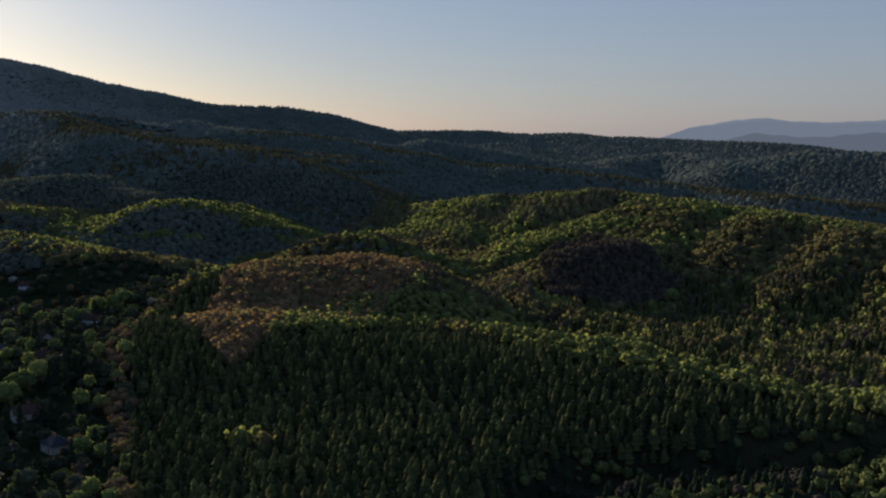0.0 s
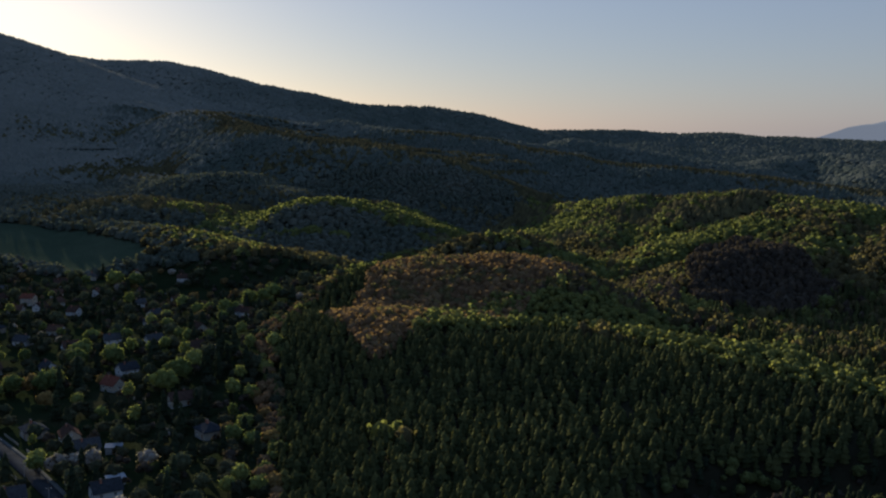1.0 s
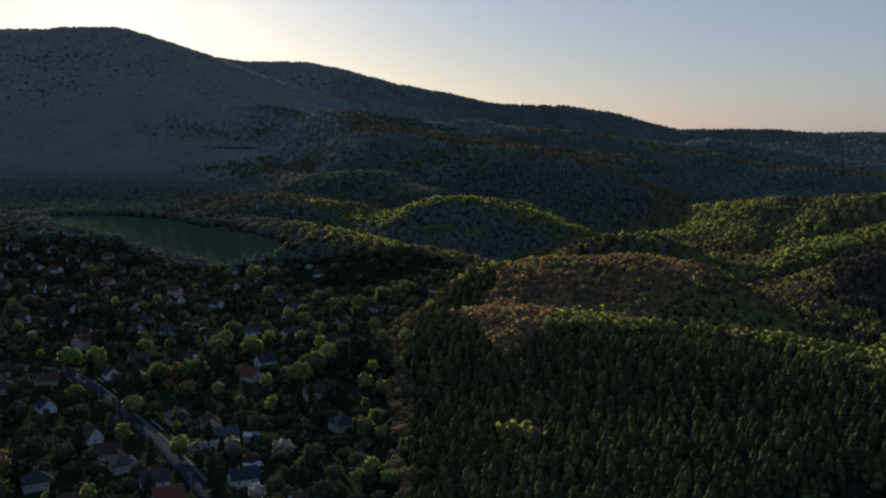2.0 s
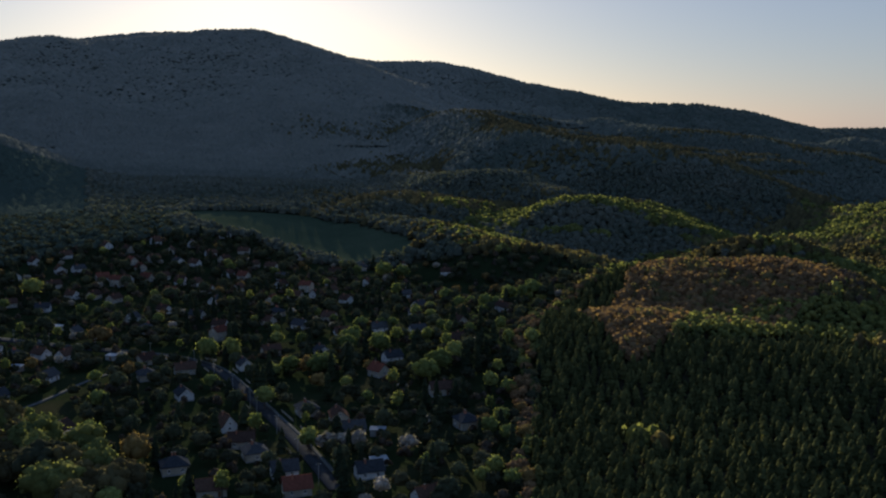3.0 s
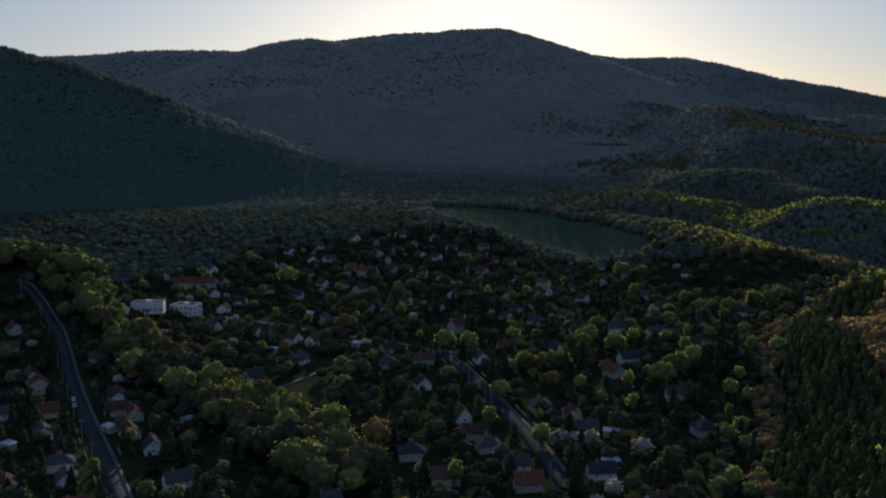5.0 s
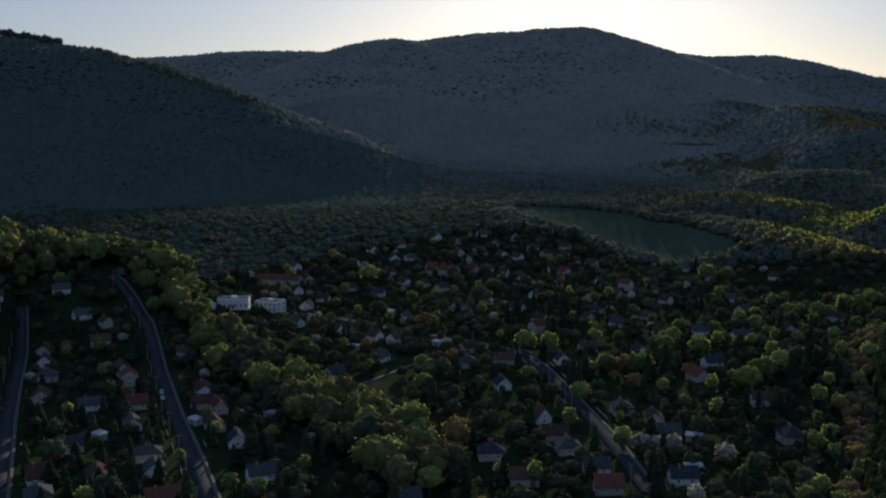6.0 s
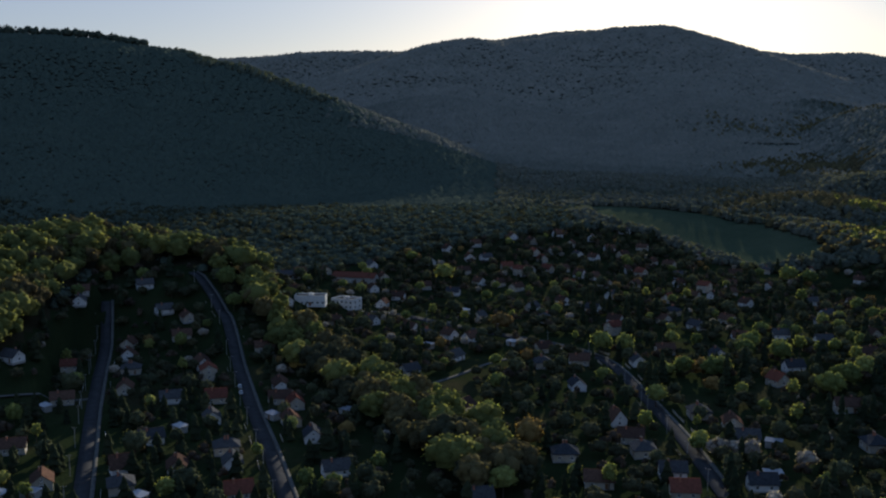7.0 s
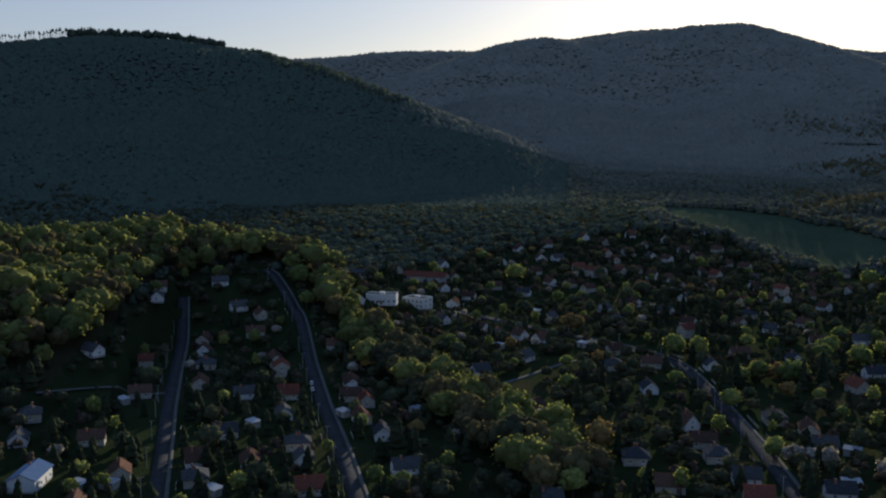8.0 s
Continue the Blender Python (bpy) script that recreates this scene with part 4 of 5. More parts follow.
def flat_block(name, l, w, h, storeys, label):
    ob = tagged(new(name), label, "building")
    wall = WHITE_WALL
    part("wall", boxed((-l / 2, -w / 2, -0.8, l / 2, w / 2, h)), wall, ob)
    part("roof_deck", boxed((-l / 2 + 0.3, -w / 2 + 0.3, h, l / 2 - 0.3, w / 2 - 0.3, h + 0.08)), CONCRETE, ob)
    for q in ((-l / 2, -w / 2, h, l / 2, -w / 2 + 0.28, h + 0.7), (-l / 2, w / 2 - 0.28, h, l / 2, w / 2, h + 0.7), (-l / 2, -w / 2 + 0.28, h, -l / 2 + 0.28, w / 2 - 0.28, h + 0.7), (l / 2 - 0.28, -w / 2 + 0.28, h, l / 2, w / 2 - 0.28, h + 0.7)):
        part("parapet", boxed(q), wall, ob)
    part("stair_head", boxed((-1.4, -0.8, h + 0.08, 1.6, 1.8, h + 1.5)), wall, ob)
    n = int(l / 3)
    for st in range(storeys):
        for q in range(n):
            for s in (-1, 1):
                window(ob, -l / 2 + (q + 0.5) * l / n, s * w / 2, 1.0 + st * 3.1, s, 1.5, 1.7)
        for s in (-1, 1):
            for dy in (-w * 0.25, w * 0.25):
                window(ob, s * l / 2, dy, 1.0 + st * 3.1, "e", 1.5, 1.7)
    part("door", boxed((-0.8, -w / 2 - 0.08, 0, 0.8, -w / 2 + 0.05, 2.3)), DOOR_WOOD, ob)
    return ob


# ---- roads ----
def ribbon(name, line, width, lift, material, label, category, side=0.0, thick=0.3):
    """A strip of road that follows the ground, with an underside so that its edge is a step."""
    width, lift, side, thick = width / PLAN, lift / PLAN, side / PLAN, thick / PLAN
    pts = []
    for (ax, ay), (bx, by) in zip(line, line[1:]):
        n = max(2, int(math.hypot(bx - ax, by - ay) / 6))
        pts += [(ax + (bx - ax) * k / n, ay + (by - ay) * k / n) for k in range(n)]
    pts.append(line[-1])
    p = np.array(pts, float)
    for k in range(6):
        p[1:-1] = (p[:-2] + 2 * p[1:-1] + p[2:]) / 4
    d = np.gradient(p, axis=0)
    d /= np.linalg.norm(d, axis=1, keepdims=True)
    nrm = np.stack([d[:, 1], -d[:, 0]], -1)
    z = ground_height(p[:, 0], p[:, 1])
    rows = []
    for s in (-1, 1):
        e = p + nrm * (side + s * width / 2)
        z = np.maximum(z, ground_height(e[:, 0], e[:, 1]))
    for s, dz in ((-1, lift - thick), (-1, lift), (1, lift), (1, lift - thick)):
        e = p + nrm * (side + s * width / 2)
        rows.append(np.column_stack([e, z + dz]))
    n = len(p)
    v = np.concatenate(rows)
    f = np.array([(r * n + k, r * n + k + 1, (r + 1) * n + k + 1, (r + 1) * n + k) for r in range(3) for k in range(n - 1)])
    ob = mesh_from(name, v * PLAN, f, [material])
    return tagged(ob, label, category, kind="structure")


ROADS = {
    "valley_street": [(-129, 234), (-167, 274), (-193, 298), (-235, 336), (-253, 350), (-280, 356), (-308, 353), (-355, 352), (-391, 353), (-426, 336), (-489, 363)],
    "church_street": [(-208, 151), (-249, 174), (-294, 198), (-356, 233), (-398, 254), (-418, 258), (-433, 259)],
    "wood_street": [(-243, 110), (-290, 135), (-330, 156), (-383, 185), (-419, 206), (-443, 219)],
    "garden_path": [(-274, 267), (-274, 281), (-279, 298), (-283, 309), (-281, 319)],
    "field_path": [(-353, 118), (-352, 135), (-353, 155), (-347, 163)],
    "hill_path": [(-261, 600), (-244, 605), (-192, 530), (-171, 510)],
}
for road_name, line in ROADS.items():
    wide = 5.4 if "street" in road_name else 2.4
    ribbon("road", line, wide, 0.30, ASPHALT if wide > 3 else CONCRETE, "dark asphalt village street between gardens" if wide > 3 else "pale gravel lane crossing the gardens", "road")
    if wide > 3:
        ribbon("pavement", line, 1.5, 0.44, CONCRETE, "narrow concrete pavement beside the street", "pavement", 3.6, 0.5)


def road_distance(x, y):
    best = np.full(np.shape(x), 1e9)
    for line in ROADS.values():
        for (ax, ay), (bx, by) in zip(line, line[1:]):
            dx, dy = bx - ax, by - ay
            s = np.clip(((x - ax) * dx + (y - ay) * dy) / (dx * dx + dy * dy), 0, 1)
            best = np.minimum(best, np.hypot(x - ax - s * dx, y - ay - s * dy))
    return best


# ---- houses: places in units of the plan and the turn of the ridge in degrees ----
HOUSES = {
    "steep": [(-192.0, 273.3, 147), (-265.2, 133.7, 250), (-466.7, 584.5, 248), (-390.0, 511.3, 184)],
    "brown": [(-177.4, 260.3, 211), (-162.0, 295.5, 127), (-239.1, 375.3, 230), (-346.3, 177.3, 148), (-355.9, 246.7, 242), (-270.0, 112.5, 156), (-347.9, 153.8, 244), (-294.3, 210.2, 241), (-405.6, 210.3, 136), (-279.0, 340.3, 261), (-253.2, 332.6, 227), (-498.7, 393.2, 156), (-466.1, 554.0, 159), (-407.9, 583.6, 264), (-407.2, 515.6, 258), (-363.1, 501.3, 175), (-406.9, 453.1, 276), (-391.4, 452.2, 270), (-440.6, 549.1, 254), (-384.2, 583.9, 277), (-348.8, 512.6, 275), (-373.3, 588.6, 184), (-442.5, 459.6, 249), (-295.8, 531.2, 254), (-304.6, 505.3, 185), (-278.1, 433.5, 167), (-254.7, 456.8, 171), (-253.4, 93.3, 153), (-305.7, 118.8, 241), (-254.4, 145.4, 151), (-404.7, 239.0, 165), (-388.0, 226.0, 243), (-269.0, 196.6, 155)],
    "hip": [(-166.9, 251.7, 136), (-176.8, 299.8, 136), (-116.6, 299.1, 135), (-372.7, 193.6, 236), (-251.9, 126.6, 155), (-259.8, 165.4, 239), (-336.3, 324.0, 266), (-261.1, 318.7, 140)],
    "dark": [(-149.5, 240.3, 221), (-125.3, 245.9, 222), (-149.8, 282.7, 219), (-430.0, 200.0, 150), (-290.1, 179.3, 152), (-246.3, 158.7, 150), (-284.2, 153.5, 252), (-220.2, 176.2, 246), (-250.3, 191.2, 147), (-378.4, 326.8, 179), (-396.5, 287.9, 174), (-457.2, 496.6, 250), (-425.1, 554.9, 157), (-471.6, 458.9, 154), (-227.5, 509.5, 251), (-179.0, 373.3, 234), (-320.4, 101.2, 154), (-322.0, 182.3, 245), (-416.7, 234.1, 259)],
    "red": [(-138.4, 228.6, 221), (-175.1, 352.9, 154), (-311.3, 194.4, 240), (-224.5, 146.3, 243), (-284.9, 210.1, 151), (-432.8, 490.3, 237), (-412.1, 506.5, 176), (-431.4, 524.3, 152), (-445.7, 533.2, 155), (-369.4, 549.3, 170), (-376.2, 484.0, 182), (-308.4, 486.5, 277)],
    "two": [(-386.5, 174.9, 240), (-342.4, 210.7, 154), (-278.9, 393.1, 257), (-417.8, 486.2, 182), (-312.7, 531.9, 182)],
    "white": [(-391.7, 202.6, 148), (-441.4, 206.2, 244), (-351.6, 328.2, 186), (-327.8, 331.2, 173), (-316.0, 332.9, 273), (-292.8, 413.9, 186), (-410.6, 362.9, 303), (-418.9, 382.1, 210), (-506.8, 379.3, 242), (-421.3, 313.3, 209), (-487.8, 490.8, 160), (-485.1, 515.7, 246), (-481.7, 551.1, 153), (-464.0, 487.5, 144), (-422.4, 588.0, 239), (-414.6, 559.1, 179), (-418.2, 495.0, 174), (-380.3, 548.0, 272), (-380.9, 514.3, 270), (-416.1, 446.0, 172), (-333.6, 536.8, 267), (-295.6, 514.1, 264), (-271.3, 505.8, 160), (-228.5, 421.0, 223)],
    "long": [(-359.7, 218.7, 155), (-309.0, 221.2, 149), (-169.2, 488.5, 145)],
}
MAKE = {
    "white": lambda: gable_house("house", 8.8, 6.8, 3.0, 2.9, WHITE_WALL, BROWN_ROOF, "white plastered house with a brown tiled gable roof", 1, True),
    "brown": lambda: gable_house("house", 9.8, 7.0, 3.0, 2.7, CREAM_WALL, BROWN_ROOF, "cream plastered house with a weathered brown gable roof"),
    "red": lambda: gable_house("house", 9.2, 7.0, 3.0, 3.1, CREAM_WALL, RED_ROOF, "cottage with cream walls under a red tiled roof"),
    "dark": lambda: gable_house("house", 9.2, 6.8, 2.9, 2.8, WHITE_WALL, GREY_ROOF, "white cottage with a dark slate gable roof"),
    "steep": lambda: gable_house("house", 8.0, 6.4, 2.9, 4.0, WHITE_WALL, BROWN_ROOF, "white house with a steep gable and attic window"),
    "two": lambda: gable_house("house", 9.0, 7.6, 5.4, 2.4, CREAM_WALL, RED_ROOF, "two-storey house with low red tiled roof", 2),
    "hip": lambda: hip_house("house", 9.4, 8.4, 3.1, 2.9, CREAM_WALL, GREY_ROOF, "square house with a grey hipped roof and two chimneys"),
    "long": lambda: gable_house("house", 15.0, 7.0, 3.2, 2.5, WHITE_WALL, BROWN_ROOF, "long white building under a brown tiled roof"),
}
built, originals = [], {}
for sort, places in HOUSES.items():
    first = MAKE[sort]()
    for k, (x, y, a) in enumerate(places):
        m = pose(x * PLAN, y * PLAN, float(ground_height(x, y)) * PLAN + 0.2, 0, 0, a)
        if k:
            copy_thing(first, m)
        else:
            first.matrix_basis = m
        built.append((x, y, 5.8))
    originals[sort] = first

SHEDS = [(-268.9, 100.3, 20), (-264.2, 106.8, 30), (-240.9, 126.2, 10), (-288.5, 166.3, 0), (-343.5, 145.4, 5), (-279.0, 196.1, 0), (-319.7, 309.5, 10), (-297.1, 340.6, 5), (-368.7, 382.1, 10), (-366.2, 381.8, 0), (-126.9, 255.2, 40), (-141.3, 283.8, 20), (-265.3, 217.5, 10)]
first = None
for x, y, a in SHEDS:
    m = pose(x * PLAN, y * PLAN, float(ground_height(x, y)) * PLAN + 0.2, 0, 0, a)
    if first is None:
        first = shed("garden_shed", 6.0, 3.6, 2.4, GREY_WALL, PALE_ROOF, "small garden shed with a pale sheet roof")
        first.matrix_basis = m
    else:
        copy_thing(first, m)
    built.append((x, y, 3.6))

CONIFER_PLOT = [(-330, 60), (-330, 190), (-250, 200), (-200, 150), (-200, 60)]


# Further houses fill the gaps between the gardens, set along the nearest street.
def street_turn(x, y):
    best, turn_of = 1e9, 0.0
    for line in ROADS.values():
        for (ax, ay), (bx, by) in zip(line, line[1:]):
            d = math.hypot(x - (ax + bx) / 2, y - (ay + by) / 2)
            if d < best:
                best, turn_of = d, math.degrees(math.atan2(by - ay, bx - ax))
    return turn_of


hx, hy = scatter(rng, 30.0, (-560, 60, -90, 640), lambda x, y: ~inside(x, y, CONIFER_PLOT) & inside(x, y, VILLAGE_EDGE) & ~inside(x, y, TREE_BELT) & ~inside(x, y, MEADOW_EDGE) & (road_distance(x, y) > 10) & (polar(x, y)[1] > 21.5))
for x, y in zip(hx, hy):
    if all(math.hypot(x - bx, y - by) > 20 for bx, by, br in built):
        sort = ("white", "brown", "dark", "dark", "hip", "brown")[int(rng.integers(0, 6))]
        m = pose(x * PLAN, y * PLAN, float(ground_height(x, y)) * PLAN + 0.2, 0, 0, street_turn(x, y) + 90 * int(rng.integers(0, 4)) + rng.normal(0, 8))
        copy_thing(originals[sort], m)
        built.append((x, y, 5.8))

BLOCKS = [(-404, 332, 20), (-399, 305, 45), (-472, 395, 28), (-280.6, 91.1, 140), (-512, 364, 47)]
special = [
    flat_block("school_building", 16.0, 12.0, 6.2, 2, "large white flat-roofed building at the village centre"),
    flat_block("public_building", 19.0, 10.0, 5.6, 1, "low white public building with a flat roof beside the square"),
    gable_house("market_hall", 34.0, 11.0, 3.6, 3.0, GREY_WALL, RED_ROOF, "long low hall with a faded red roof"),
    gable_house("workshop_hall", 16.0, 9.5, 4.2, 2.2, WHITE_WALL, BLUE_ROOF, "workshop hall with a blue sheet metal roof"),
    gable_house("long_barn", 40.0, 9.0, 3.2, 2.2, GREY_WALL, GREY_ROOF, "long low barn with a grey roof below the wood"),
]
for ob, (x, y, a) in zip(special, BLOCKS):
    ob.matrix_basis = pose(x * PLAN, y * PLAN, float(ground_height(x, y)) * PLAN + 0.3, 0, 0, a)
    built.append((x, y, 9.0))
for ob in special[2:]:
    tagged(ob, category="hall")
    del ob["group"]


# ---- village trees, each a thing of its own ----
def trunk_mesh(h, r, lean, limbs):
    bm = bmesh.new()
    def limb(a, b, ra, rb):
        d = Vector(b) - Vector(a)
        m = Matrix.Translation((Vector(a) + Vector(b)) / 2) @ d.to_track_quat("Z", "Y").to_matrix().to_4x4()
        bmesh.ops.create_cone(bm, cap_ends=True, segments=6, radius1=ra, radius2=rb, depth=d.length, matrix=m)
    limb((0, 0, -0.05), (lean, 0, h * 0.55), r, r * 0.6)
    limb((lean, 0, h * 0.53), (lean * 1.4, 0.02, h * 0.9), r * 0.6, r * 0.15)
    for k in range(limbs):
        a = k * 2.4
        limb((lean * 0.8, 0, h * (0.35 + 0.08 * k)), (math.cos(a) * 0.22, math.sin(a) * 0.22, h * (0.55 + 0.08 * k)), r * 0.4, r * 0.1)
    return bm


def tree(name, crown, material, label, category="tree"):
    """A tree of unit height; copies are scaled."""
    ob = tagged(new(name), label, category, "village trees")
    part("trunk", trunk_mesh(1.0, 0.022, 0.01, 4), BARK, ob)
    v, f = crown
    cr = mesh_from("crown", v, f, [material], smooth_shade=True)
    cr.parent = ob
    return ob


SORTS = {
    "green": [lambda k=k: tree("leafy_tree", big_crown(np.random.default_rng(40 + k)), TREE_GREEN, "round leafy tree with fresh yellow-green leaves") for k in range(4)],
    "dull": [lambda k=k: tree("garden_tree", big_crown(np.random.default_rng(50 + k), 0.42), TREE_DULL, "round dull green tree in a shady garden") for k in range(3)],
    "column": [lambda k=k: tree("poplar", big_crown(np.random.default_rng(60 + k), 0.24), TREE_GREEN, "slender upright tree in bright new leaf") for k in range(2)],
    "dark": [lambda k=k: tree("spruce", big_pine(np.random.default_rng(70 + k)), TREE_DARK, "tall dark green spruce with drooping boughs") for k in range(3)],
    "bloom": [lambda k=k: tree("blossoming_tree", big_crown(np.random.default_rng(80 + k), 0.46), TREE_BLOOM, "fruit tree covered in pale blossom") for k in range(2)],
    "rust": [lambda k=k: tree("copper_tree", big_crown(np.random.default_rng(90 + k), 0.48), TREE_RUST, "broad tree with golden brown young leaves") for k in range(2)],
}
first_of = {}


def set_tree(sort, x, y, h, spin, wide=1.0):
    k = int(abs(x * 7 + y * 3)) % len(SORTS[sort])
    h = h * PLAN
    m = pose(x * PLAN, y * PLAN, float(ground_height(x, y)) * PLAN, 0, 0, spin) @ Matrix.Diagonal((h * wide, h * wide, h, 1))
    if (sort, k) not in first_of:
        first_of[(sort, k)] = SORTS[sort][k]()
        first_of[(sort, k)].matrix_basis = m
    else:
        ob = copy_thing(first_of[(sort, k)], Matrix())
        ob.matrix_basis = m


TREES = {
    "rust": [(-195.0, 231.9, 10.5), (-319.3, 358.4, 10.2), (-185.4, 200.4, 8.8), (-466.0, 230.7, 10.4), (-203.4, 346.7, 8.9), (-102.4, 311.6, 6.2), (-92.3, 286.5, 6.0), (-79.0, 246.7, 5.8)],
    "bloom": [(-270.7, 231.2, 8.7), (-148.8, 265.1, 6.1), (-140.2, 267.5, 6.7), (-150.6, 264.1, 5.4), (-140.3, 268.5, 6.4), (-114.6, 232.3, 6.1), (-122.9, 267.1, 6.5)],
    "green_a": [(-431.3, 431.3, 13.6), (-423.7, 403.4, 7.8), (-378.7, 220.0, 8.8), (-409.6, 263.4, 13.6), (-273.9, 303.7, 6.4), (-322.6, 404.0, 8.6), (-247.0, 356.9, 11.6), (-257.0, 354.7, 10.2), (-188.3, 381.0, 11.4), (-198.2, 345.1, 10.6), (-212.1, 346.2, 8.6), (-156.5, 266.4, 6.9), (-364.5, 167.2, 7.1), (-247.3, 168.1, 5.7), (-216.8, 236.7, 11.8), (-209.8, 224.1, 7.9), (-174.5, 196.8, 9.7), (-215.0, 161.6, 7.5), (-211.7, 397.1, 10.0), (-395.4, 257.8, 8.9), (-211.3, 168.1, 5.1)],
    "column": [(-367.1, 358.4, 9.1), (-308.7, 127.5, 7.8), (-208.4, 214.4, 7.0), (-157.8, 222.8, 7.9), (-210.1, 163.2, 5.9), (-211.7, 402.7, 10.6), (-157.4, 380.7, 10.5), (-251.2, 529.4, 12.4), (-160.2, 334.6, 9.1), (-156.5, 220.0, 8.1)],
    "green_b": [(-192.5, 389.0, 9.7), (-206.8, 386.1, 9.7), (-148.4, 352.0, 11.9), (-148.8, 339.8, 11.6), (-147.5, 364.3, 10.5), (-210.8, 440.1, 7.6), (-217.0, 440.5, 7.1), (-220.0, 530.2, 10.2), (-197.5, 494.0, 10.1), (-200.8, 463.4, 7.9), (-176.8, 405.1, 7.9), (-171.5, 418.2, 8.0), (-181.8, 492.5, 9.9), (-173.4, 507.2, 10.7), (-165.4, 505.6, 10.7), (-289.0, 590.0, 13.9), (-279.7, 598.9, 11.8), (-197.1, 350.3, 10.3), (-211.3, 346.7, 9.0), (-257.3, 353.2, 11.7), (-154.8, 262.8, 6.8), (-194.0, 299.7, 9.1), (-161.5, 511.1, 10.7)],
    "dark": [(-188.3, 351.8, 14.2), (-191.6, 373.7, 12.6), (-131.6, 240.3, 11.3), (-133.2, 312.8, 12.1), (-138.5, 314.9, 11.5), (-137.5, 353.2, 13.1), (-139.2, 368.6, 12.7), (-289.5, 429.6, 13.3), (-281.1, 432.7, 13.2), (-309.1, 431.8, 13.6), (-315.1, 424.9, 14.1), (-293.1, 423.5, 13.2), (-326.6, 405.9, 11.6), (-210.3, 320.1, 13.6), (-212.3, 331.9, 12.3), (-166.7, 368.0, 12.1), (-137.5, 382.0, 13.6), (-178.4, 439.1, 14.2), (-125.8, 319.1, 11.8), (-105.4, 239.9, 9.6), (-204.7, 315.4, 12.6), (-191.2, 343.4, 13.1), (-124.4, 358.0, 12.7), (-106.5, 241.6, 8.2), (-140.7, 357.3, 10.7), (-134.7, 356.4, 11.0), (-136.5, 370.7, 10.1), (-126.8, 301.4, 10.9), (-112.6, 262.9, 9.5)],
    "green_c": [(-121.7, 335.6, 8.7), (-114.1, 331.9, 7.8), (-105.5, 302.1, 7.1), (-97.4, 283.7, 6.7), (-105.2, 289.5, 6.9), (-89.4, 250.5, 7.7), (-82.2, 243.5, 7.2), (-90.4, 243.8, 6.7), (-109.8, 252.1, 6.4), (-146.5, 416.0, 8.3), (-133.0, 387.8, 7.8), (-120.4, 360.4, 7.2)],
}
for sort, places in TREES.items():
    for x, y, h in places:
        set_tree(sort.split("_")[0], x, y, h, (x * 37) % 360, 1.0 + 0.15 * math.sin(x))

set_tree("green", 136, 589, 12.5, 40, 1.0)


def garden(x, y):
    ok = inside(x, y, VILLAGE_EDGE) & ~inside(x, y, TREE_BELT) & ~inside(x, y, MEADOW_EDGE) & (road_distance(x, y) > 5.5)
    for bx, by, br in built:
        ok &= np.hypot(x - bx, y - by) > br
    return ok


gx, gy = scatter(rng, 17.0, (-620, 40, -60, 660), garden)
for x, y in zip(gx, gy):
    u = rng.uniform()
    r = math.hypot(x, y)
    sort, h = ("dull", rng.uniform(5, 9)) if u < 0.45 else ("green", rng.uniform(5, 8.5)) if u < 0.60 else ("dark", rng.uniform(6, 12)) if u < 0.78 else ("bloom", rng.uniform(3.5, 5.5)) if u < 0.88 else ("column", rng.uniform(6, 10)) if u < 0.94 else ("rust", rng.uniform(4, 7))
    set_tree(sort, x, y, h, rng.uniform(0, 360), rng.uniform(0.85, 1.2))
gx, gy = scatter(rng, 7.8, (-620, 40, -60, 660), lambda x, y: garden(x, y) & (waves(x, y, 40, 12, 2) > -0.3))
u = rng.uniform(0, 1, len(gx))
dense = inside(gx, gy, CONIFER_PLOT) & (u < 0.7)
u = np.where(dense, 0.86 + 0.13 * u, u)
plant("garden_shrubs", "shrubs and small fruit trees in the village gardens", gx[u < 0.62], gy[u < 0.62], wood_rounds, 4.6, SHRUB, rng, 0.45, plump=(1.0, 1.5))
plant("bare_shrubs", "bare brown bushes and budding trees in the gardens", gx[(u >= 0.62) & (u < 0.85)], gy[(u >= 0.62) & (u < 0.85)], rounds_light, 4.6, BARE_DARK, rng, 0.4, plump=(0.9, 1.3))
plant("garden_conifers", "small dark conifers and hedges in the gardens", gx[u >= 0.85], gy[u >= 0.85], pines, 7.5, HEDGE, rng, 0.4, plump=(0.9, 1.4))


# ---- tall trees left standing along the felled crest ----
def crest_tree(k):
    r = np.random.default_rng(120 + k)
    ob = tagged(new("tall_pine"), "tall slender pine with bare trunk on the felled ridge", "tree", "trees on the ridge")
    part("trunk", trunk_mesh(1.0, 0.03, 0.01, 2), BARK, ob)
    v, f = broad_crown(r, 5, 60, 0.10, 0.3, 0.13)
    v[:, 2] = 0.25 + v[:, 2] * 0.75
    cr = mesh_from("crown", v, f, [TREE_DARK], smooth_shade=True)
    cr.parent = ob
    return ob


crest_kinds = [crest_tree(k) for k in range(3)]
for k in range(52):
    s = (k / 51) ** 0.7
    x, y = -1403 + 42 * s + rng.normal(0, 4), 437 + 120 * s + rng.normal(0, 2)
    m = pose(x * PLAN, y * PLAN, float(ground_height(x, y)) * PLAN - 0.2, 0, 0, rng.uniform(0, 360)) @ Matrix.Diagonal((13, 13, rng.uniform(16, 26), 1))
    if k < 3:
        crest_kinds[k].matrix_basis = m
    else:
        copy_thing(crest_kinds[k % 3], Matrix()).matrix_basis = m


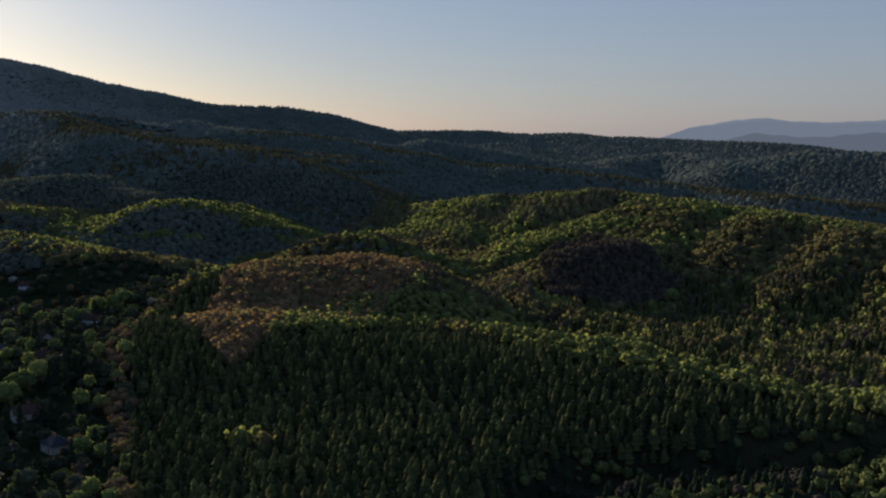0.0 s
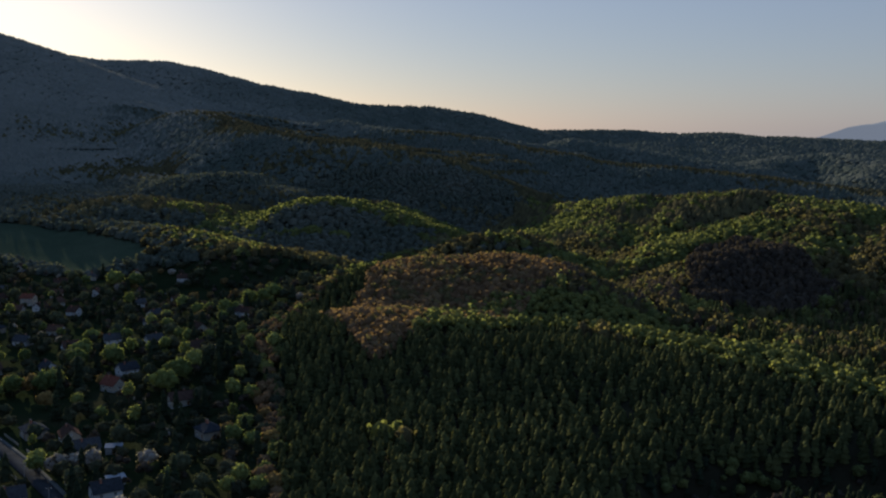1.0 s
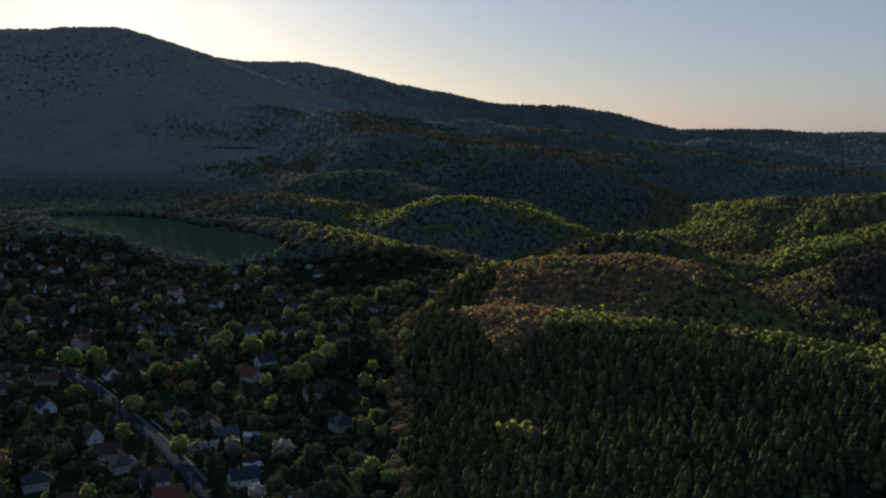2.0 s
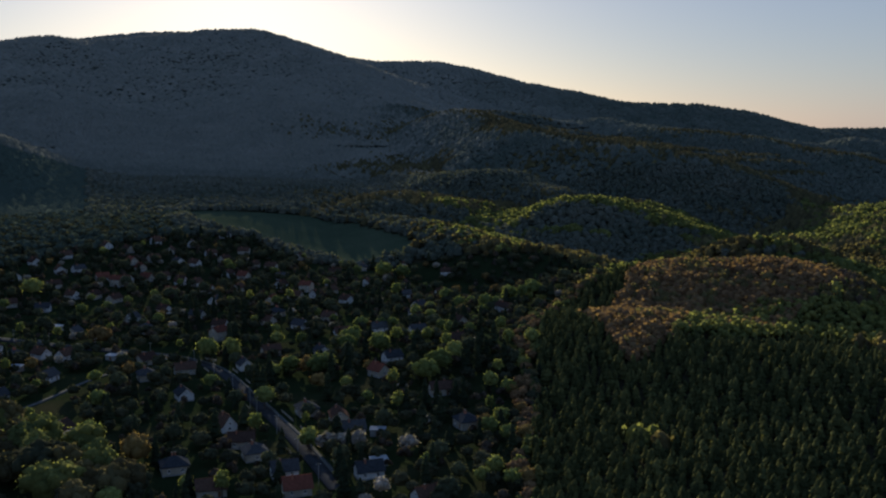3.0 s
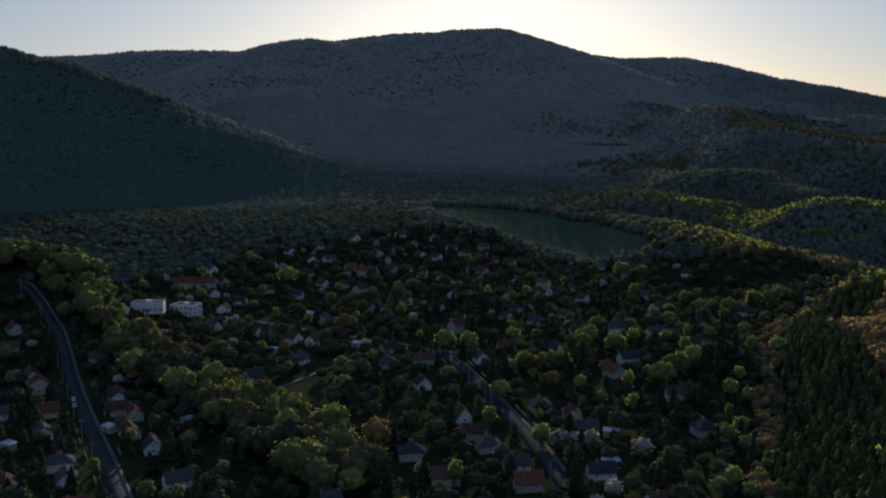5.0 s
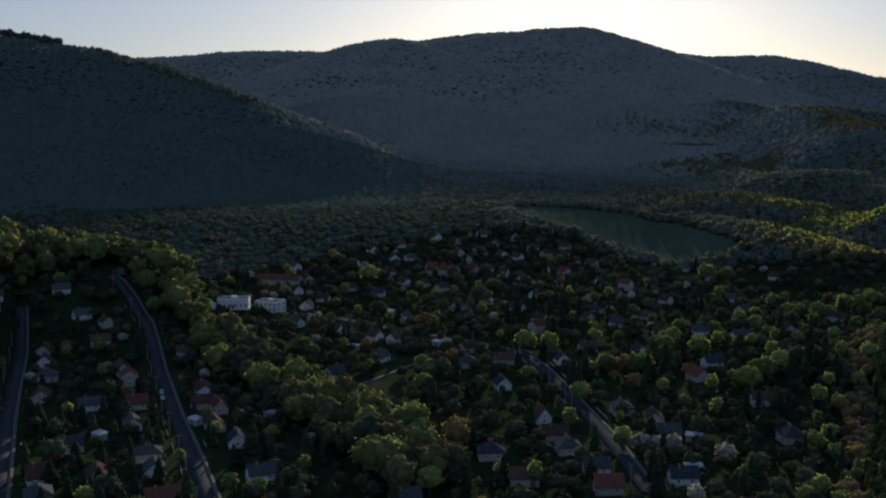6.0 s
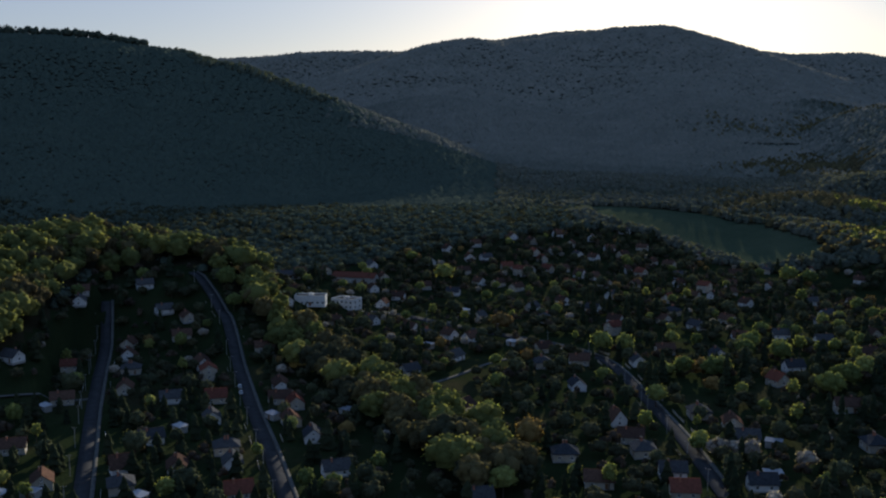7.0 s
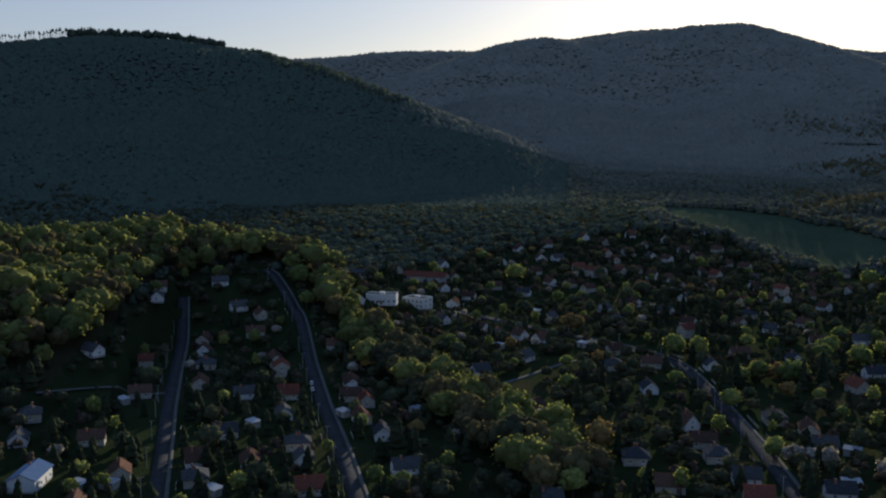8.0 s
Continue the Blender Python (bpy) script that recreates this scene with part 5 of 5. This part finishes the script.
# ---- parked cars ----
def paint(name, colour):
    mat, nt, bsdf = nodes_of(name)
    dust = ramp(nt, object_noise(nt, 3, 4), ((0.3, tuple(c * 0.85 for c in colour)), (0.7, colour)))
    nt.links.new(dust, bsdf.inputs["Base Color"])
    bsdf.inputs["Roughness"].default_value = 0.6
    return mat


RUBBER = paint("tyre_rubber", (0.02, 0.02, 0.02))


def car(colour_name, colour, label):
    ob = tagged(new("car"), label, "car", "parked cars")
    side = [(-2.1, 0.3), (2.1, 0.3), (2.15, 0.65), (1.9, 0.85), (0.95, 0.92), (-1.9, 0.95), (-2.15, 0.75)]
    body = prism([(x, -0.85, z) for x, z in side], [(x, 0.85, z) for x, z in side])
    bmesh.ops.bevel(body, geom=list(body.edges), offset=0.06, segments=1, affect="EDGES")
    part("body", body, paint(colour_name, colour), ob)
    top = [(-1.7, 0.93), (0.95, 0.9), (0.35, 1.42), (-1.2, 1.45)]
    part("cabin", prism([(x, -0.72, z) for x, z in top], [(x, 0.72, z) for x, z in top]), GLASS, ob)
    part("roof", boxed((-1.2, -0.7, 1.44, 0.35, 0.7, 1.5)), paint(colour_name + "_roof", colour), ob)
    for x in (-1.3, 1.3):
        for y in (-0.82, 0.82):
            bm = bmesh.new()
            bmesh.ops.create_cone(bm, cap_ends=True, segments=14, radius1=0.32, radius2=0.32, depth=0.2, matrix=pose(x, y, 0.32, 90))
            part("wheel", bm, RUBBER, ob)
    for y in (-0.6, 0.6):
        part("headlight", boxed((2.08, y - 0.16, 0.58, 2.17, y + 0.16, 0.72)), FRAME_WHITE, ob)
    return ob


CARS = [(-321.7, 211.5, 150), (-314.0, 206.8, 150), (-281.2, 196.4, 151)]
for k, (x, y, a) in enumerate(CARS):
    ob = car(*((("white_paint", (0.42, 0.42, 0.42), "white hatchback parked beside the village street"), ("silver_paint", (0.35, 0.36, 0.38), "silver car parked beside the village street"), ("dark_paint", (0.03, 0.035, 0.05), "dark blue car parked beside the village street"))[k % 3]))
    ob.matrix_basis = pose(x * PLAN, y * PLAN, float(ground_height(x, y)) * PLAN + 0.34, 0, 0, a)


# ---- utility poles and picket fences along the streets ----
def utility_pole():
    ob = tagged(new("utility_pole"), "pale concrete utility pole with crossarm beside the street", "utility pole", "street poles")
    bm = bmesh.new()
    bmesh.ops.create_cone(bm, cap_ends=True, segments=8, radius1=0.13, radius2=0.07, depth=8.5, matrix=pose(0, 0, 3.9))
    part("pole", bm, GREY_WALL, ob)
    part("crossarm", boxed((-0.9, -0.06, 7.6, 0.9, 0.06, 7.74)), CONCRETE, ob)
    for x in (-0.8, 0.8):
        part("insulator", boxed((x - 0.05, -0.05, 7.74, x + 0.05, 0.05, 7.95)), FRAME_WHITE, ob)
    return ob


def garden_fence():
    ob = tagged(new("garden_fence"), "low pale picket fence along the street", "fence", "street fences")
    for x in (0.0, 3.0, 6.0, 9.0):
        part("post", boxed((x - 0.06, -0.06, -0.3, x + 0.06, 0.06, 1.35)), CONCRETE, ob)
    for z in (0.35, 1.0):
        part("rail", boxed((0, -0.03, z, 9.0, 0.03, z + 0.1)), FRAME_WHITE, ob)
    bm = bmesh.new()
    for k in range(45):
        box(bm, 0.05 + k * 0.2, 0.035, 0.1, 0.17 + k * 0.2, 0.06, 1.2)
    tagged(part("picket_panel", bm, CREAM_WALL, ob), kind="stuff")
    return ob


pole, fence = utility_pole(), garden_fence()
used_pole, used_fence = False, False
for road_name, line in ROADS.items():
    if "street" not in road_name:
        continue
    for (ax, ay), (bx, by) in zip(line, line[1:]):
        length, a = math.hypot(bx - ax, by - ay), math.atan2(by - ay, bx - ax)
        nx, ny = math.sin(a), -math.cos(a)
        s = 6.0
        while s < length:
            px, py = ax + (bx - ax) * s / length - nx * 3.6, ay + (by - ay) * s / length - ny * 3.6
            m = pose(px * PLAN, py * PLAN, float(ground_height(px, py)) * PLAN, 0, 0, math.degrees(a) + 90)
            if used_pole:
                copy_thing(pole, m)
            else:
                pole.matrix_basis, used_pole = m, True
            s += 26.0
        s = 2.0
        while s < length - 6:
            for side_of in (-4.6, 5.2):
                if rng.uniform() < 0.26:
                    px, py = ax + (bx - ax) * s / length + nx * side_of, ay + (by - ay) * s / length + ny * side_of
                    m = pose(px * PLAN, py * PLAN, float(ground_height(px, py)) * PLAN, 0, 0, math.degrees(a))
                    if used_fence:
                        copy_thing(fence, m)
                    else:
                        fence.matrix_basis, used_fence = m, True
            s += 7.6
